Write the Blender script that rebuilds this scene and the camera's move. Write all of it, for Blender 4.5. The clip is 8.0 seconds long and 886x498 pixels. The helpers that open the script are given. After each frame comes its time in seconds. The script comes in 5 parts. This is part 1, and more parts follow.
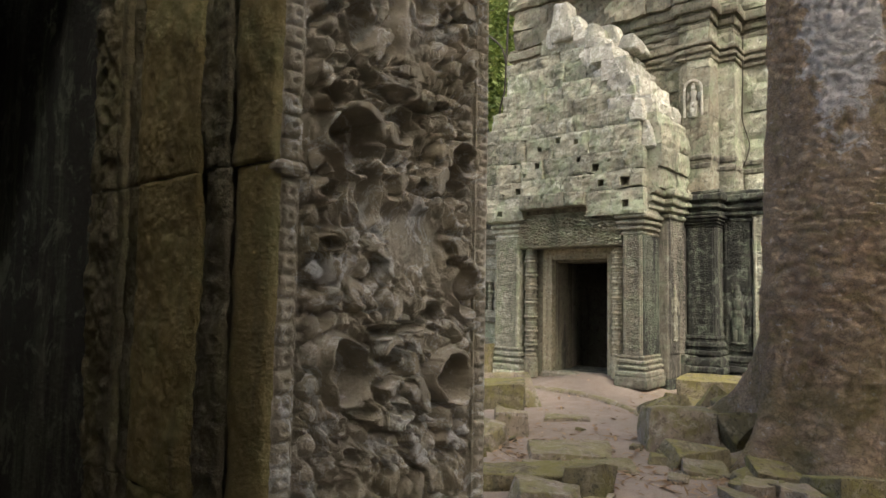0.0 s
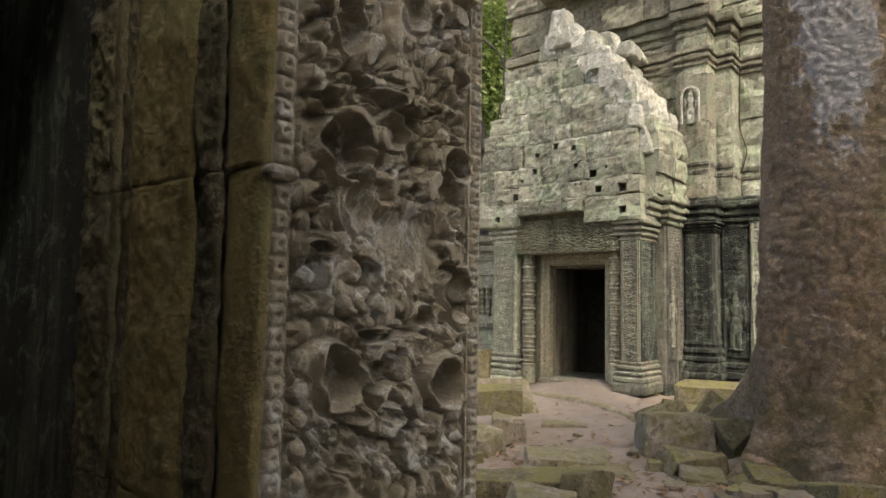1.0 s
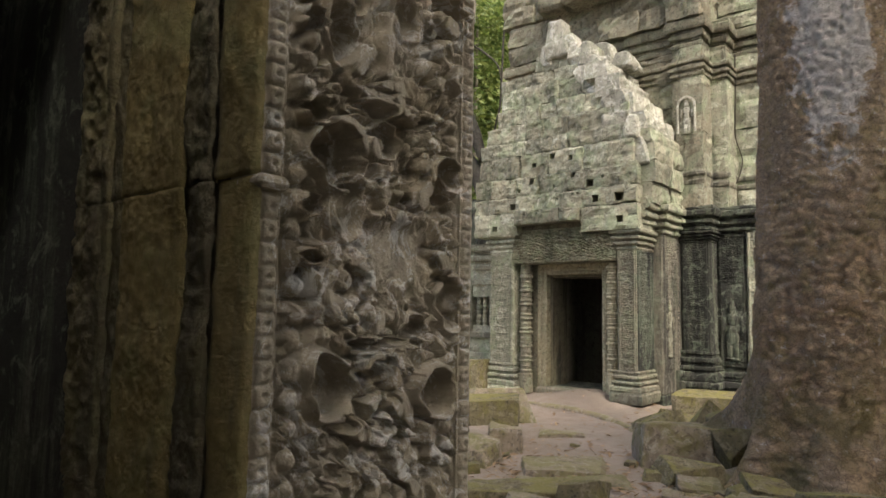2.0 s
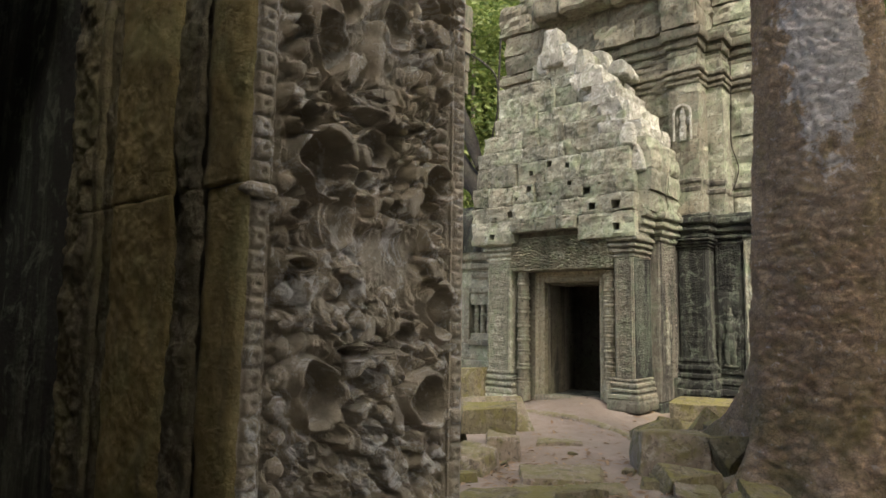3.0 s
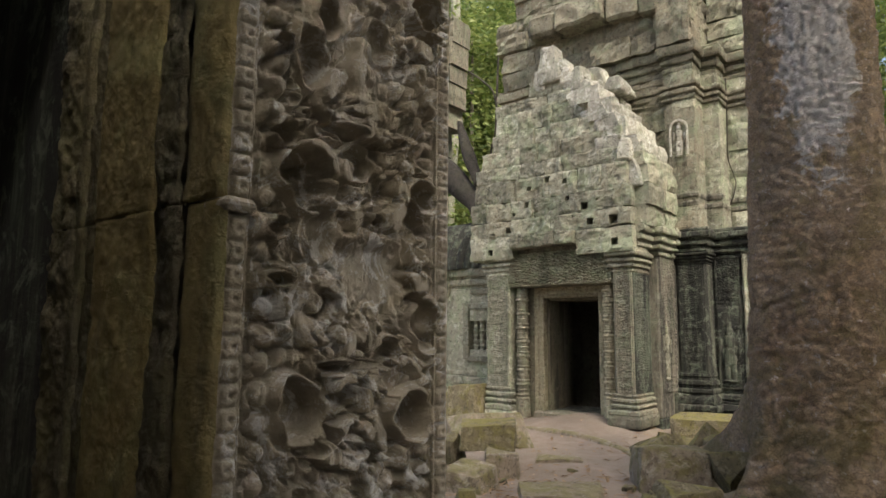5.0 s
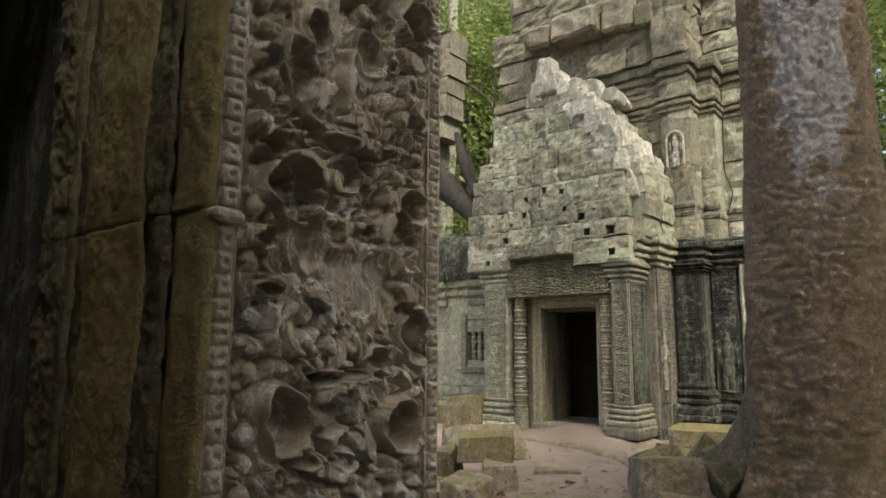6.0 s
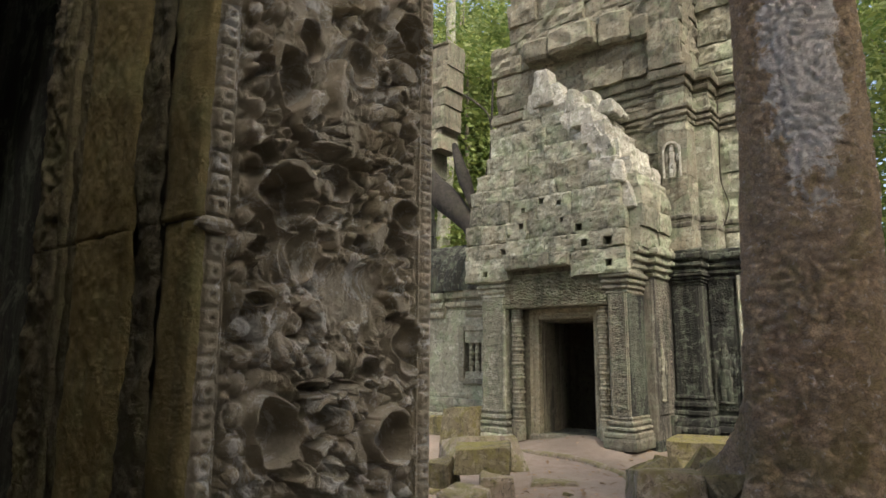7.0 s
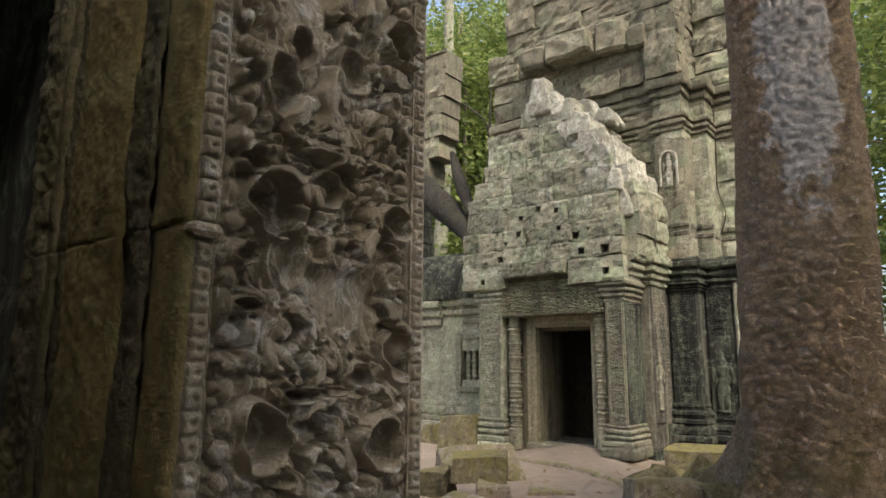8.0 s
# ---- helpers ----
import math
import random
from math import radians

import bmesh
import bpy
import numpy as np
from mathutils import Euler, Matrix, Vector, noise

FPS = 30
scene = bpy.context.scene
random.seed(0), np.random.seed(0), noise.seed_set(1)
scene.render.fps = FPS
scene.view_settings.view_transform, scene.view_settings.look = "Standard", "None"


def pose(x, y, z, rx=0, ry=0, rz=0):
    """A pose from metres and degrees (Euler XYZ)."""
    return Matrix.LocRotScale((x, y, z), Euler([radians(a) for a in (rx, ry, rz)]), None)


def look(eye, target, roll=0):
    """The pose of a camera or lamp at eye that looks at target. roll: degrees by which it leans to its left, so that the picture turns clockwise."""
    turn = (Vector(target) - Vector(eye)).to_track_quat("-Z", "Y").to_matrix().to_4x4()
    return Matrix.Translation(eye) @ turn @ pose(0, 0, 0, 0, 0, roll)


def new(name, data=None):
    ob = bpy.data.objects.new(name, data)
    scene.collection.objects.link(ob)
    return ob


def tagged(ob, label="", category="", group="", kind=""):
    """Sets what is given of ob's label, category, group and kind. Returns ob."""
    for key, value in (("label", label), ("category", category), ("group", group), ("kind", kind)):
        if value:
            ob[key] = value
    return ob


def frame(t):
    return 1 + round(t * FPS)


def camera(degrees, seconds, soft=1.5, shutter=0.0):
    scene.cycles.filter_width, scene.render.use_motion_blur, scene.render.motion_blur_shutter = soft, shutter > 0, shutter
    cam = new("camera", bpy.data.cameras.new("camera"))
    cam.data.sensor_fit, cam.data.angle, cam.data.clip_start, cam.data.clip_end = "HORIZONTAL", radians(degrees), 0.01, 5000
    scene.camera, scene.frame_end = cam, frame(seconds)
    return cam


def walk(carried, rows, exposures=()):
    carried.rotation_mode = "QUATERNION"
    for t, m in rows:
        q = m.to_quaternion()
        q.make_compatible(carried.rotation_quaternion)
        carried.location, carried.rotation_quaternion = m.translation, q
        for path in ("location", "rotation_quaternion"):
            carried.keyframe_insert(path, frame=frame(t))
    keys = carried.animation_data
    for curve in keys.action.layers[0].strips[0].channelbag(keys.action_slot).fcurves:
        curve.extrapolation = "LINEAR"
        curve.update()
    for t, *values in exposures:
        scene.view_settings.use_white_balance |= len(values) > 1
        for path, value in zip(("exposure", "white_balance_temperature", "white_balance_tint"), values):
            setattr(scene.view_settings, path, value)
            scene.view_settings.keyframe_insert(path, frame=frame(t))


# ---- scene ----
cam = camera(69.54, 8.0)
PATH = [
    (0, pose(5.3915, -10.1988, 1.3477, 94.018, -0.992, 39.958)),
    (0.5, pose(5.3953, -10.1948, 1.3465, 94.225, -1.070, 39.885)),
    (1, pose(5.4001, -10.1909, 1.3463, 94.539, -1.076, 39.808)),
    (1.5, pose(5.4064, -10.1874, 1.3463, 94.976, -1.093, 39.719)),
    (3, pose(5.4246, -10.1753, 1.3452, 96.107, -0.882, 39.469)),
    (3.5, pose(5.4319, -10.1697, 1.3443, 96.457, -0.792, 39.454)),
    (4, pose(5.4387, -10.1645, 1.3428, 96.750, -0.685, 39.486)),
    (5.5, pose(5.4585, -10.1474, 1.3403, 98.053, -0.441, 39.510)),
    (6, pose(5.4640, -10.1428, 1.3399, 98.541, -0.386, 39.406)),
    (6.5, pose(5.4689, -10.1380, 1.3387, 99.077, -0.366, 39.307)),
    (7, pose(5.4738, -10.1330, 1.3378, 99.525, -0.389, 39.236)),
    (7.5, pose(5.4787, -10.1283, 1.3367, 99.912, -0.430, 39.129)),
    (8, pose(5.4829, -10.1231, 1.3347, 100.246, -0.466, 39.043)),
]
walk(cam, PATH, [(0.0, 1.73, 6650, 10), (4.0, 1.58, 6650, 10), (8.0, 1.45, 6650, 10)])

# ---------- world, sun, exposure ----------
world = bpy.data.worlds.new("world")
scene.world = world
world.use_nodes = True
wn = world.node_tree.nodes
sky = wn.new("ShaderNodeTexSky")
sky.sky_type = "NISHITA"
sky.sun_disc = False
sky.sun_elevation = radians(52)
sky.sun_rotation = radians(122)
sky.air_density, sky.dust_density, sky.ozone_density = 1.0, 6.0, 0.3
wn["Background"].inputs[1].default_value = 0.15
world.node_tree.links.new(sky.outputs[0], wn["Background"].inputs[0])
sun = new("sun", bpy.data.lights.new("sun", "SUN"))
sun.data.energy = 1.4
sun.data.angle = radians(9)
sun.data.color = (1.0, 0.96, 0.9)
# the sun stands to the south-east, at 52 degrees
sun.matrix_world = look((0, 0, 0), (-0.53, 0.33, -0.78))


# ---------- materials ----------
def nodes_of(name):
    m = bpy.data.materials.new(name)
    m.use_nodes = True
    nt = m.node_tree
    return m, nt.nodes, nt.links, nt.nodes["Principled BSDF"]


def noise_node(nodes, links, vec, scale, detail=6.0, rough=0.6, dist=0.0):
    n = nodes.new("ShaderNodeTexNoise")
    n.inputs["Scale"].default_value = scale
    n.inputs["Detail"].default_value = detail
    n.inputs["Roughness"].default_value = rough
    n.inputs["Distortion"].default_value = dist
    links.new(vec, n.inputs["Vector"])
    return n.outputs["Fac"]


def ramp(nodes, links, fac, lo, hi):
    r = nodes.new("ShaderNodeMapRange")
    r.interpolation_type = "SMOOTHSTEP"
    r.inputs["From Min"].default_value = lo
    r.inputs["From Max"].default_value = hi
    links.new(fac, r.inputs["Value"])
    return r.outputs["Result"]


def mixc(nodes, links, fac, a, b, amount=1.0):
    m = nodes.new("ShaderNodeMix")
    m.data_type = "RGBA"
    if amount != 1.0:
        k = nodes.new("ShaderNodeMath")
        k.operation = "MULTIPLY"
        k.inputs[1].default_value = amount
        links.new(fac, k.inputs[0])
        fac = k.outputs[0]
    links.new(fac, m.inputs[0])
    for sock, val in ((m.inputs[6], a), (m.inputs[7], b)):
        if isinstance(val, tuple):
            sock.default_value = (*val, 1)
        else:
            links.new(val, sock)
    return m.outputs[2]


def mapped(nodes, links, scale):
    g = nodes.new("ShaderNodeNewGeometry")
    mp = nodes.new("ShaderNodeMapping")
    mp.inputs["Scale"].default_value = scale
    links.new(g.outputs["Position"], mp.inputs["Vector"])
    return mp.outputs["Vector"]


def bumped(nodes, links, bsdf, heights, distance):
    """heights: list of (socket, strength)"""
    normal = None
    for sock, strength in heights:
        b = nodes.new("ShaderNodeBump")
        b.inputs["Strength"].default_value = strength
        b.inputs["Distance"].default_value = distance
        links.new(sock, b.inputs["Height"])
        if normal is not None:
            links.new(normal, b.inputs["Normal"])
        normal = b.outputs["Normal"]
    links.new(normal, bsdf.inputs["Normal"])


def stone(name, base, second, moss, moss_amt, dark, dark_amt, pale, pale_amt, grain=1.0, rough=0.9, vary=0.25, stain=0.5, cracks=0.8, top_moss=0.0):
    """Weathered sandstone: two base tones, green algae, black streaks that run down, pale lichen."""
    m, n, l, bsdf = nodes_of(name)
    p1 = mapped(n, l, (1, 1, 1))
    streak = mapped(n, l, (5.0, 5.0, 0.55))
    big = ramp(n, l, noise_node(n, l, p1, 1.3 * grain, 4), 0.35, 0.65)
    mid = ramp(n, l, noise_node(n, l, p1, 7 * grain, 8, 0.7), 0.35, 0.7)
    col = mixc(n, l, big, base, second)
    col = mixc(n, l, mid, col, tuple(c * 0.6 for c in base), 0.75)
    gm = ramp(n, l, noise_node(n, l, p1, 1.9 * grain, 7, 0.65, 0.4), 0.46, 0.62)
    col = mixc(n, l, gm, col, moss, moss_amt)
    st = ramp(n, l, noise_node(n, l, streak, 0.55 * grain, 6, 0.65), stain, stain + 0.16)
    col = mixc(n, l, st, col, dark, dark_amt)
    pl = ramp(n, l, noise_node(n, l, p1, 4.2 * grain, 11, 0.8, 0.6), 0.52, 0.58)
    col = mixc(n, l, pl, col, pale, pale_amt)
    crack = ramp(n, l, noise_node(n, l, p1, 11 * grain, 10, 0.8, 0.8), 0.53, 0.59)
    col = mixc(n, l, crack, col, tuple(c * 0.25 for c in base), cracks)
    speck = ramp(n, l, noise_node(n, l, p1, 60 * grain, 3, 0.6), 0.62, 0.75)
    col = mixc(n, l, speck, col, tuple(c * 0.5 for c in base), 0.5)
    if top_moss:
        geo = n.new("ShaderNodeNewGeometry")
        sep = n.new("ShaderNodeSeparateXYZ")
        l.new(geo.outputs["Normal"], sep.inputs[0])
        mul = n.new("ShaderNodeMath")
        mul.operation = "MULTIPLY"
        l.new(ramp(n, l, sep.outputs["Z"], 0.35, 0.8), mul.inputs[0])
        l.new(ramp(n, l, noise_node(n, l, p1, 5, 8, 0.7, 0.4), 0.4, 0.58), mul.inputs[1])
        col = mixc(n, l, mul.outputs[0], col, tuple(c * 1.15 for c in moss), top_moss)
    info = n.new("ShaderNodeObjectInfo")
    hsv = n.new("ShaderNodeHueSaturation")
    mr = n.new("ShaderNodeMapRange")
    mr.inputs["To Min"].default_value = 1 - vary
    mr.inputs["To Max"].default_value = 1 + vary
    l.new(info.outputs["Random"], mr.inputs["Value"])
    l.new(mr.outputs["Result"], hsv.inputs["Value"])
    l.new(col, hsv.inputs["Color"])
    l.new(hsv.outputs["Color"], bsdf.inputs["Base Color"])
    bsdf.inputs["Roughness"].default_value = rough
    bsdf.inputs["Specular IOR Level"].default_value = 0.25
    bumped(n, l, bsdf, [(noise_node(n, l, p1, 9 * grain, 10, 0.75, 0.3), 0.9), (noise_node(n, l, p1, 55 * grain, 5, 0.7), 0.6)], 0.04 / grain)
    return m


STONE = stone("pale_green_sandstone", (0.282, 0.266, 0.193), (0.221, 0.218, 0.162), (0.217, 0.266, 0.162), 0.6, (0.0564, 0.0569, 0.0447), 0.6, (0.414, 0.426, 0.33), 0.5, 1.5)
STONE_PALE = stone("pale_lichened_sandstone", (0.293, 0.287, 0.216), (0.243, 0.245, 0.178), (0.235, 0.283, 0.172), 0.65, (0.0838, 0.0845, 0.0637), 0.5, (0.468, 0.473, 0.383), 0.6, 1.5)
# lichen white, lightened further to carry the gable's sun patch
STONE_WHITE = stone("lichen_and_sun_white_sandstone", (0.42, 0.405, 0.335), (0.34, 0.335, 0.27), (0.33, 0.36, 0.26), 0.45, (0.14, 0.14, 0.11), 0.55, (0.62, 0.615, 0.55), 0.75, 1.5)
STONE_STREAK = stone("black_streaked_sandstone", (0.172, 0.155, 0.117), (0.137, 0.129, 0.098), (0.137, 0.159, 0.101), 0.5, (0.0309, 0.0298, 0.026), 0.85, (0.247, 0.245, 0.194), 0.4, 1.5, 0.9, 0.25, 0.43, 0.5)
STONE_BROWN = stone("brown_sandstone", (0.224, 0.2, 0.143), (0.186, 0.178, 0.129), (0.168, 0.2, 0.123), 0.5, (0.0506, 0.0479, 0.0377), 0.6, (0.321, 0.323, 0.253), 0.4, 1.5)
# black stain on the temple; on wall_north the black stands in for shade
STONE_DARK = stone("black_stain_and_shade_sandstone", (0.0699, 0.0695, 0.0531), (0.108, 0.116, 0.0849), (0.0936, 0.121, 0.0788), 0.5, (0.0139, 0.014, 0.0127), 0.9, (0.149, 0.172, 0.127), 0.5, 1.5, 0.9, 0.25, 0.38, 0.4)
STONE_FRAME = stone("buff_frame_stone", (0.31, 0.275, 0.18), (0.27, 0.25, 0.172), (0.24, 0.25, 0.145), 0.4, (0.124, 0.108, 0.0805), 0.5, (0.558, 0.519, 0.391), 0.3, 2.0)
STONE_REVEAL = stone("shaded_reveal_stone", (0.16, 0.145, 0.1), (0.11, 0.1, 0.07), (0.12, 0.125, 0.07), 0.5, (0.03, 0.03, 0.025), 0.8, (0.2, 0.18, 0.14), 0.3, 1.5, 0.9, 0.1, 0.46)
STONE_INSIDE = stone("dark_inner_stone", (0.2, 0.18, 0.14), (0.15, 0.14, 0.11), (0.16, 0.17, 0.11), 0.4, (0.04, 0.04, 0.035), 0.6, (0.26, 0.24, 0.2), 0.3)
CARVED = stone("carved_grey_sandstone", (0.52, 0.465, 0.355), (0.41, 0.355, 0.26), (0.32, 0.27, 0.165), 0.4, (0.14, 0.122, 0.09), 0.4, (0.7, 0.7, 0.66), 0.75, 3.0, 0.75, 0.0, 0.52, 0.12)
JAMB = stone("mossy_jamb_stone", (0.36, 0.29, 0.12), (0.3, 0.245, 0.11), (0.27, 0.27, 0.12), 0.6, (0.125, 0.11, 0.075), 0.6, (0.227, 0.185, 0.0847), 0.3, 3.0, 0.9, 0.05, 0.5, 0.3)
JAMB_DARK = stone("black_lichened_jamb_stone", (0.22, 0.19, 0.1), (0.175, 0.158, 0.09), (0.21, 0.21, 0.105), 0.5, (0.085, 0.08, 0.06), 0.65, (0.28, 0.25, 0.17), 0.5, 3.0, 0.9, 0.05, 0.46, 0.5)
ROCK = stone("mossy_fallen_stone", (0.25, 0.205, 0.15), (0.18, 0.15, 0.112), (0.13, 0.12, 0.045), 0.8, (0.0551, 0.0449, 0.0359), 0.5, (0.33, 0.305, 0.26), 0.5, 1.8, 0.9, 0.2, top_moss=0.6)
MOSS_ROCK = stone("ochre_moss_stone", (0.12, 0.102, 0.058), (0.16, 0.138, 0.088), (0.12, 0.108, 0.034), 0.8, (0.04, 0.036, 0.024), 0.6, (0.26, 0.23, 0.165), 0.4, 2.2, 0.9, 0.2, top_moss=0.85)


# ---------- mesh helpers ----------
def mesh_object(name, verts, faces, material, smooth=False):
    me = bpy.data.meshes.new(name)
    me.from_pydata([tuple(v) for v in verts], [], [tuple(f) for f in faces])
    me.update()
    if smooth:
        me.polygons.foreach_set("use_smooth", [True] * len(me.polygons))
    me.materials.append(material)
    return new(name, me)


def part(name, verts, faces, material, parent, label="", smooth=False, kind=""):
    ob = mesh_object(name, verts, faces, material, smooth)
    ob.parent = parent
    if label or kind:
        tagged(ob, label, kind=kind)
    return ob


def fbm(p, octaves=4):
    return noise.fractal(Vector(p), 1.0, 2.0, octaves)


def value_noise(a, b, seed):
    """Smooth noise of two arrays, about -1 to 1."""
    ia, ib = np.floor(a).astype(int), np.floor(b).astype(int)
    fa, fb = a - ia, b - ib
    fa, fb = fa * fa * (3 - 2 * fa), fb * fb * (3 - 2 * fb)

    def h(i, j):
        k = (i * 374761393 + j * 668265263 + seed * 982451653) & 0x7FFFFFFF
        k = ((k ^ (k >> 13)) * 1274126177) & 0x7FFFFFFF
        return ((k ^ (k >> 16)) & 0xFFFF) / 32767.5 - 1

    return (h(ia, ib) * (1 - fa) + h(ia + 1, ib) * fa) * (1 - fb) + (h(ia, ib + 1) * (1 - fa) + h(ia + 1, ib + 1) * fa) * fb


def fbm2(a, b, seed, octaves=4, gain=0.5):
    out, amp, total = 0, 1.0, 0.0
    for k in range(octaves):
        out = out + amp * value_noise(a * 2 ** k + 17.3 * k, b * 2 ** k - 9.1 * k, seed + k)
        total += amp
        amp *= gain
    return out / total


def cells(a, b, seed):
    """Distance to the nearest and second nearest of scattered points."""
    ia, ib = np.floor(a).astype(int), np.floor(b).astype(int)
    d1 = np.full(a.shape, 9.0)
    d2 = np.full(a.shape, 9.0)
    for di in (-1, 0, 1):
        for dj in (-1, 0, 1):
            i, j = ia + di, ib + dj
            k = (i * 73856093 ^ j * 19349663 ^ seed * 83492791) & 0x7FFFFFFF
            k = ((k ^ (k >> 13)) * 1274126177) & 0x7FFFFFFF
            px = i + ((k >> 3) & 1023) / 1023
            py = j + ((k >> 14) & 1023) / 1023
            d = np.hypot(a - px, b - py)
            d2 = np.where(d < d1, d1, np.minimum(d2, d))
            d1 = np.minimum(d1, d)
    return d1, d2


def spots(a, b, seed):
    """The nearest scattered point: its distance and two random numbers of its own."""
    ia, ib = np.floor(a).astype(int), np.floor(b).astype(int)
    best = np.full(a.shape, 9.0)
    r1, r2 = np.zeros(a.shape), np.zeros(a.shape)
    for di in (-1, 0, 1):
        for dj in (-1, 0, 1):
            i, j = ia + di, ib + dj
            k = (i * 73856093 ^ j * 19349663 ^ seed * 83492791) & 0x7FFFFFFF
            k = ((k ^ (k >> 13)) * 1274126177) & 0x7FFFFFFF
            d = np.hypot(a - i - 0.15 - 0.7 * ((k >> 3) & 1023) / 1023, b - j - 0.15 - 0.7 * ((k >> 14) & 1023) / 1023)
            near = d < best
            best = np.where(near, d, best)
            r1 = np.where(near, ((k >> 5) & 255) / 255, r1)
            r2 = np.where(near, ((k >> 17) & 255) / 255, r2)
    return best, r1, r2


def sheet(origin, u, v, n, w, h, nu, nv, func, turn=0.03):
    """A relief: a grid w by h from origin along u and v, raised along n by func(s, t) in metres; its rim is turned back into the wall."""
    o, u, v, n = (np.array(q, float) for q in (origin, u, v, n))
    s, t = np.meshgrid(np.linspace(0, w, nu), np.linspace(0, h, nv))
    d = func(s, t)
    rim = np.ones_like(s, bool)
    rim[1:-1, 1:-1] = False
    d = np.where(rim, np.minimum(d, 0) - turn if turn > 0.02 else d - turn, d)
    verts = o + s[..., None] * u + t[..., None] * v + d[..., None] * n
    idx = np.arange(nu * nv).reshape(nv, nu)
    a, b, c, e = idx[:-1, :-1].ravel(), idx[:-1, 1:].ravel(), idx[1:, 1:].ravel(), idx[1:, :-1].ravel()
    f = np.stack([a, b, c, e], 1)
    if np.dot(np.cross(u, v), n) < 0:
        f = f[:, ::-1]
    return verts.reshape(-1, 3), f


def grid_block(x0, x1, y0, y1, z0, z1, rnd, rough=0.012, edge=0.02, nx=8, nz=5):
    """One stone: a box whose front (low y) is worn, with rounded edges; 60 to 70 triangles."""
    xs = np.linspace(x0, x1, nx)
    zs = np.linspace(z0, z1, nz)
    seed = rnd.random() * 100
    verts, faces = [], []
    for z in zs:
        for x in xs:
            fx = min(x - x0, x1 - x) / max(x1 - x0, 1e-6)
            fz = min(z - z0, z1 - z) / max(z1 - z0, 1e-6)
            d = edge if (fx < 1e-4) + (fz < 1e-4) == 1 else (edge * 2 if (fx < 1e-4 and fz < 1e-4) else 0)
            d += rough * fbm((x * 3 + seed, z * 3, seed), 3) + rough * 0.8 * fbm((x * 10, z * 10, seed + 20), 2)
            ex = 0 if fx > 1e-4 else rough * 0.5 * noise.noise((x * 5, z * 5, seed + 3))
            ez = 0 if fz > 1e-4 else rough * 0.5 * noise.noise((x * 5, z * 5, seed + 7))
            verts.append((x + ex, y0 + d, z + ez))
    for j in range(nz - 1):
        for i in range(nx - 1):
            a = j * nx + i
            faces.append((a, a + 1, a + nx + 1, a + nx))
    loop = [i for i in range(nx)] + [j * nx + nx - 1 for j in range(1, nz)] + [(nz - 1) * nx + i for i in range(nx - 2, -1, -1)] + [j * nx for j in range(nz - 2, 0, -1)]
    base = len(verts)
    for k in loop:
        verts.append((verts[k][0], y1, verts[k][2]))
    m = len(loop)
    for k in range(m):
        k2 = (k + 1) % m
        faces.append((loop[k2], loop[k], base + k, base + k2))
    faces.append(tuple(base + k for k in range(m)))
    return verts, faces


def turn_block(verts, side):
    """side 'x': the front that looked to -y looks to +x: (u, d, z) -> (-d, u, z)."""
    if side == "x":
        return [(-y, x, z) for x, y, z in verts]
    return verts


def masonry(parent, material, left, right, z0, z1, front, depth, rnd, course=(0.26, 0.42), width=(0.4, 0.9), side="-y", rough=0.03, gap=0.01, jut=0.03, skip=None, edge=0.02, label=""):
    """Courses of dressed blocks between left(z) and right(z); front(z) is the outer face. skip(u, z) leaves a stone out."""
    z = z0
    while z < z1 - 0.05:
        h = min(rnd.uniform(*course), z1 - z)
        zm = z + h / 2
        u, ur = left(zm), right(zm)
        while u < ur - 0.03:
            w = rnd.uniform(*width)
            if ur - (u + w) < width[0] * 0.6:
                w = ur - u
            um = u + w / 2
            if not (skip and skip(um, zm)):
                f = front(zm) + rnd.uniform(-jut, jut)
                v, q = grid_block(u + gap / 2, u + w - gap / 2, f, f + depth, z + gap / 2, z + h - gap / 2, rnd, rough, edge)
                part("stone_block", turn_block(v, side), q, material, parent, label)
            u += w
        z += h


def moulding(profile, path, step=0.06, wear=0.006, seed=0.0, close_ends=True):
    """A moulded band: profile of (out, z) swept along a level path of (x, y) points, out to the right of the way. Worn by noise."""
    pts = []
    for (ax, ay), (bx, by) in zip(path[:-1], path[1:]):
        ln = math.hypot(bx - ax, by - ay)
        k = max(1, int(ln / step))
        for i in range(k):
            pts.append((ax + (bx - ax) * i / k, ay + (by - ay) * i / k, i == 0))
    pts.append((*path[-1], True))
    n = len(pts)
    dirs = [Vector((b[0] - a[0], b[1] - a[1])).normalized() for a, b in zip(path[:-1], path[1:])]
    verts, seg = [], -1
    for i, (x, y, is_c) in enumerate(pts):
        if is_c and i < n - 1:
            seg += 1
        d = dirs[min(seg, len(dirs) - 1)]
        nrm = Vector((d.y, -d.x))
        if is_c and 0 < seg < len(dirs) and i < n - 1:
            pn = Vector((dirs[seg - 1].y, -dirs[seg - 1].x))
            mit = (nrm + pn)
            nrm = mit * (1 / max(0.3, mit.dot(nrm)))
        for out, z in profile:
            px, py = x + nrm.x * out, y + nrm.y * out
            w = wear * (fbm((px * 3 + seed, py * 3, z * 5), 4) + 0.6 * fbm((px * 14, py * 14, z * 14), 2))
            verts.append((px + nrm.x * w, py + nrm.y * w, z + w * 0.6))
    k = len(profile)
    faces = []
    for i in range(n - 1):
        for j in range(k - 1):
            a = i * k + j
            faces.append((a, a + k, a + k + 1, a + 1))
    if close_ends:
        faces.append(tuple(range(k)))
        faces.append(tuple((n - 1) * k + j for j in range(k - 1, -1, -1)))
    return verts, faces


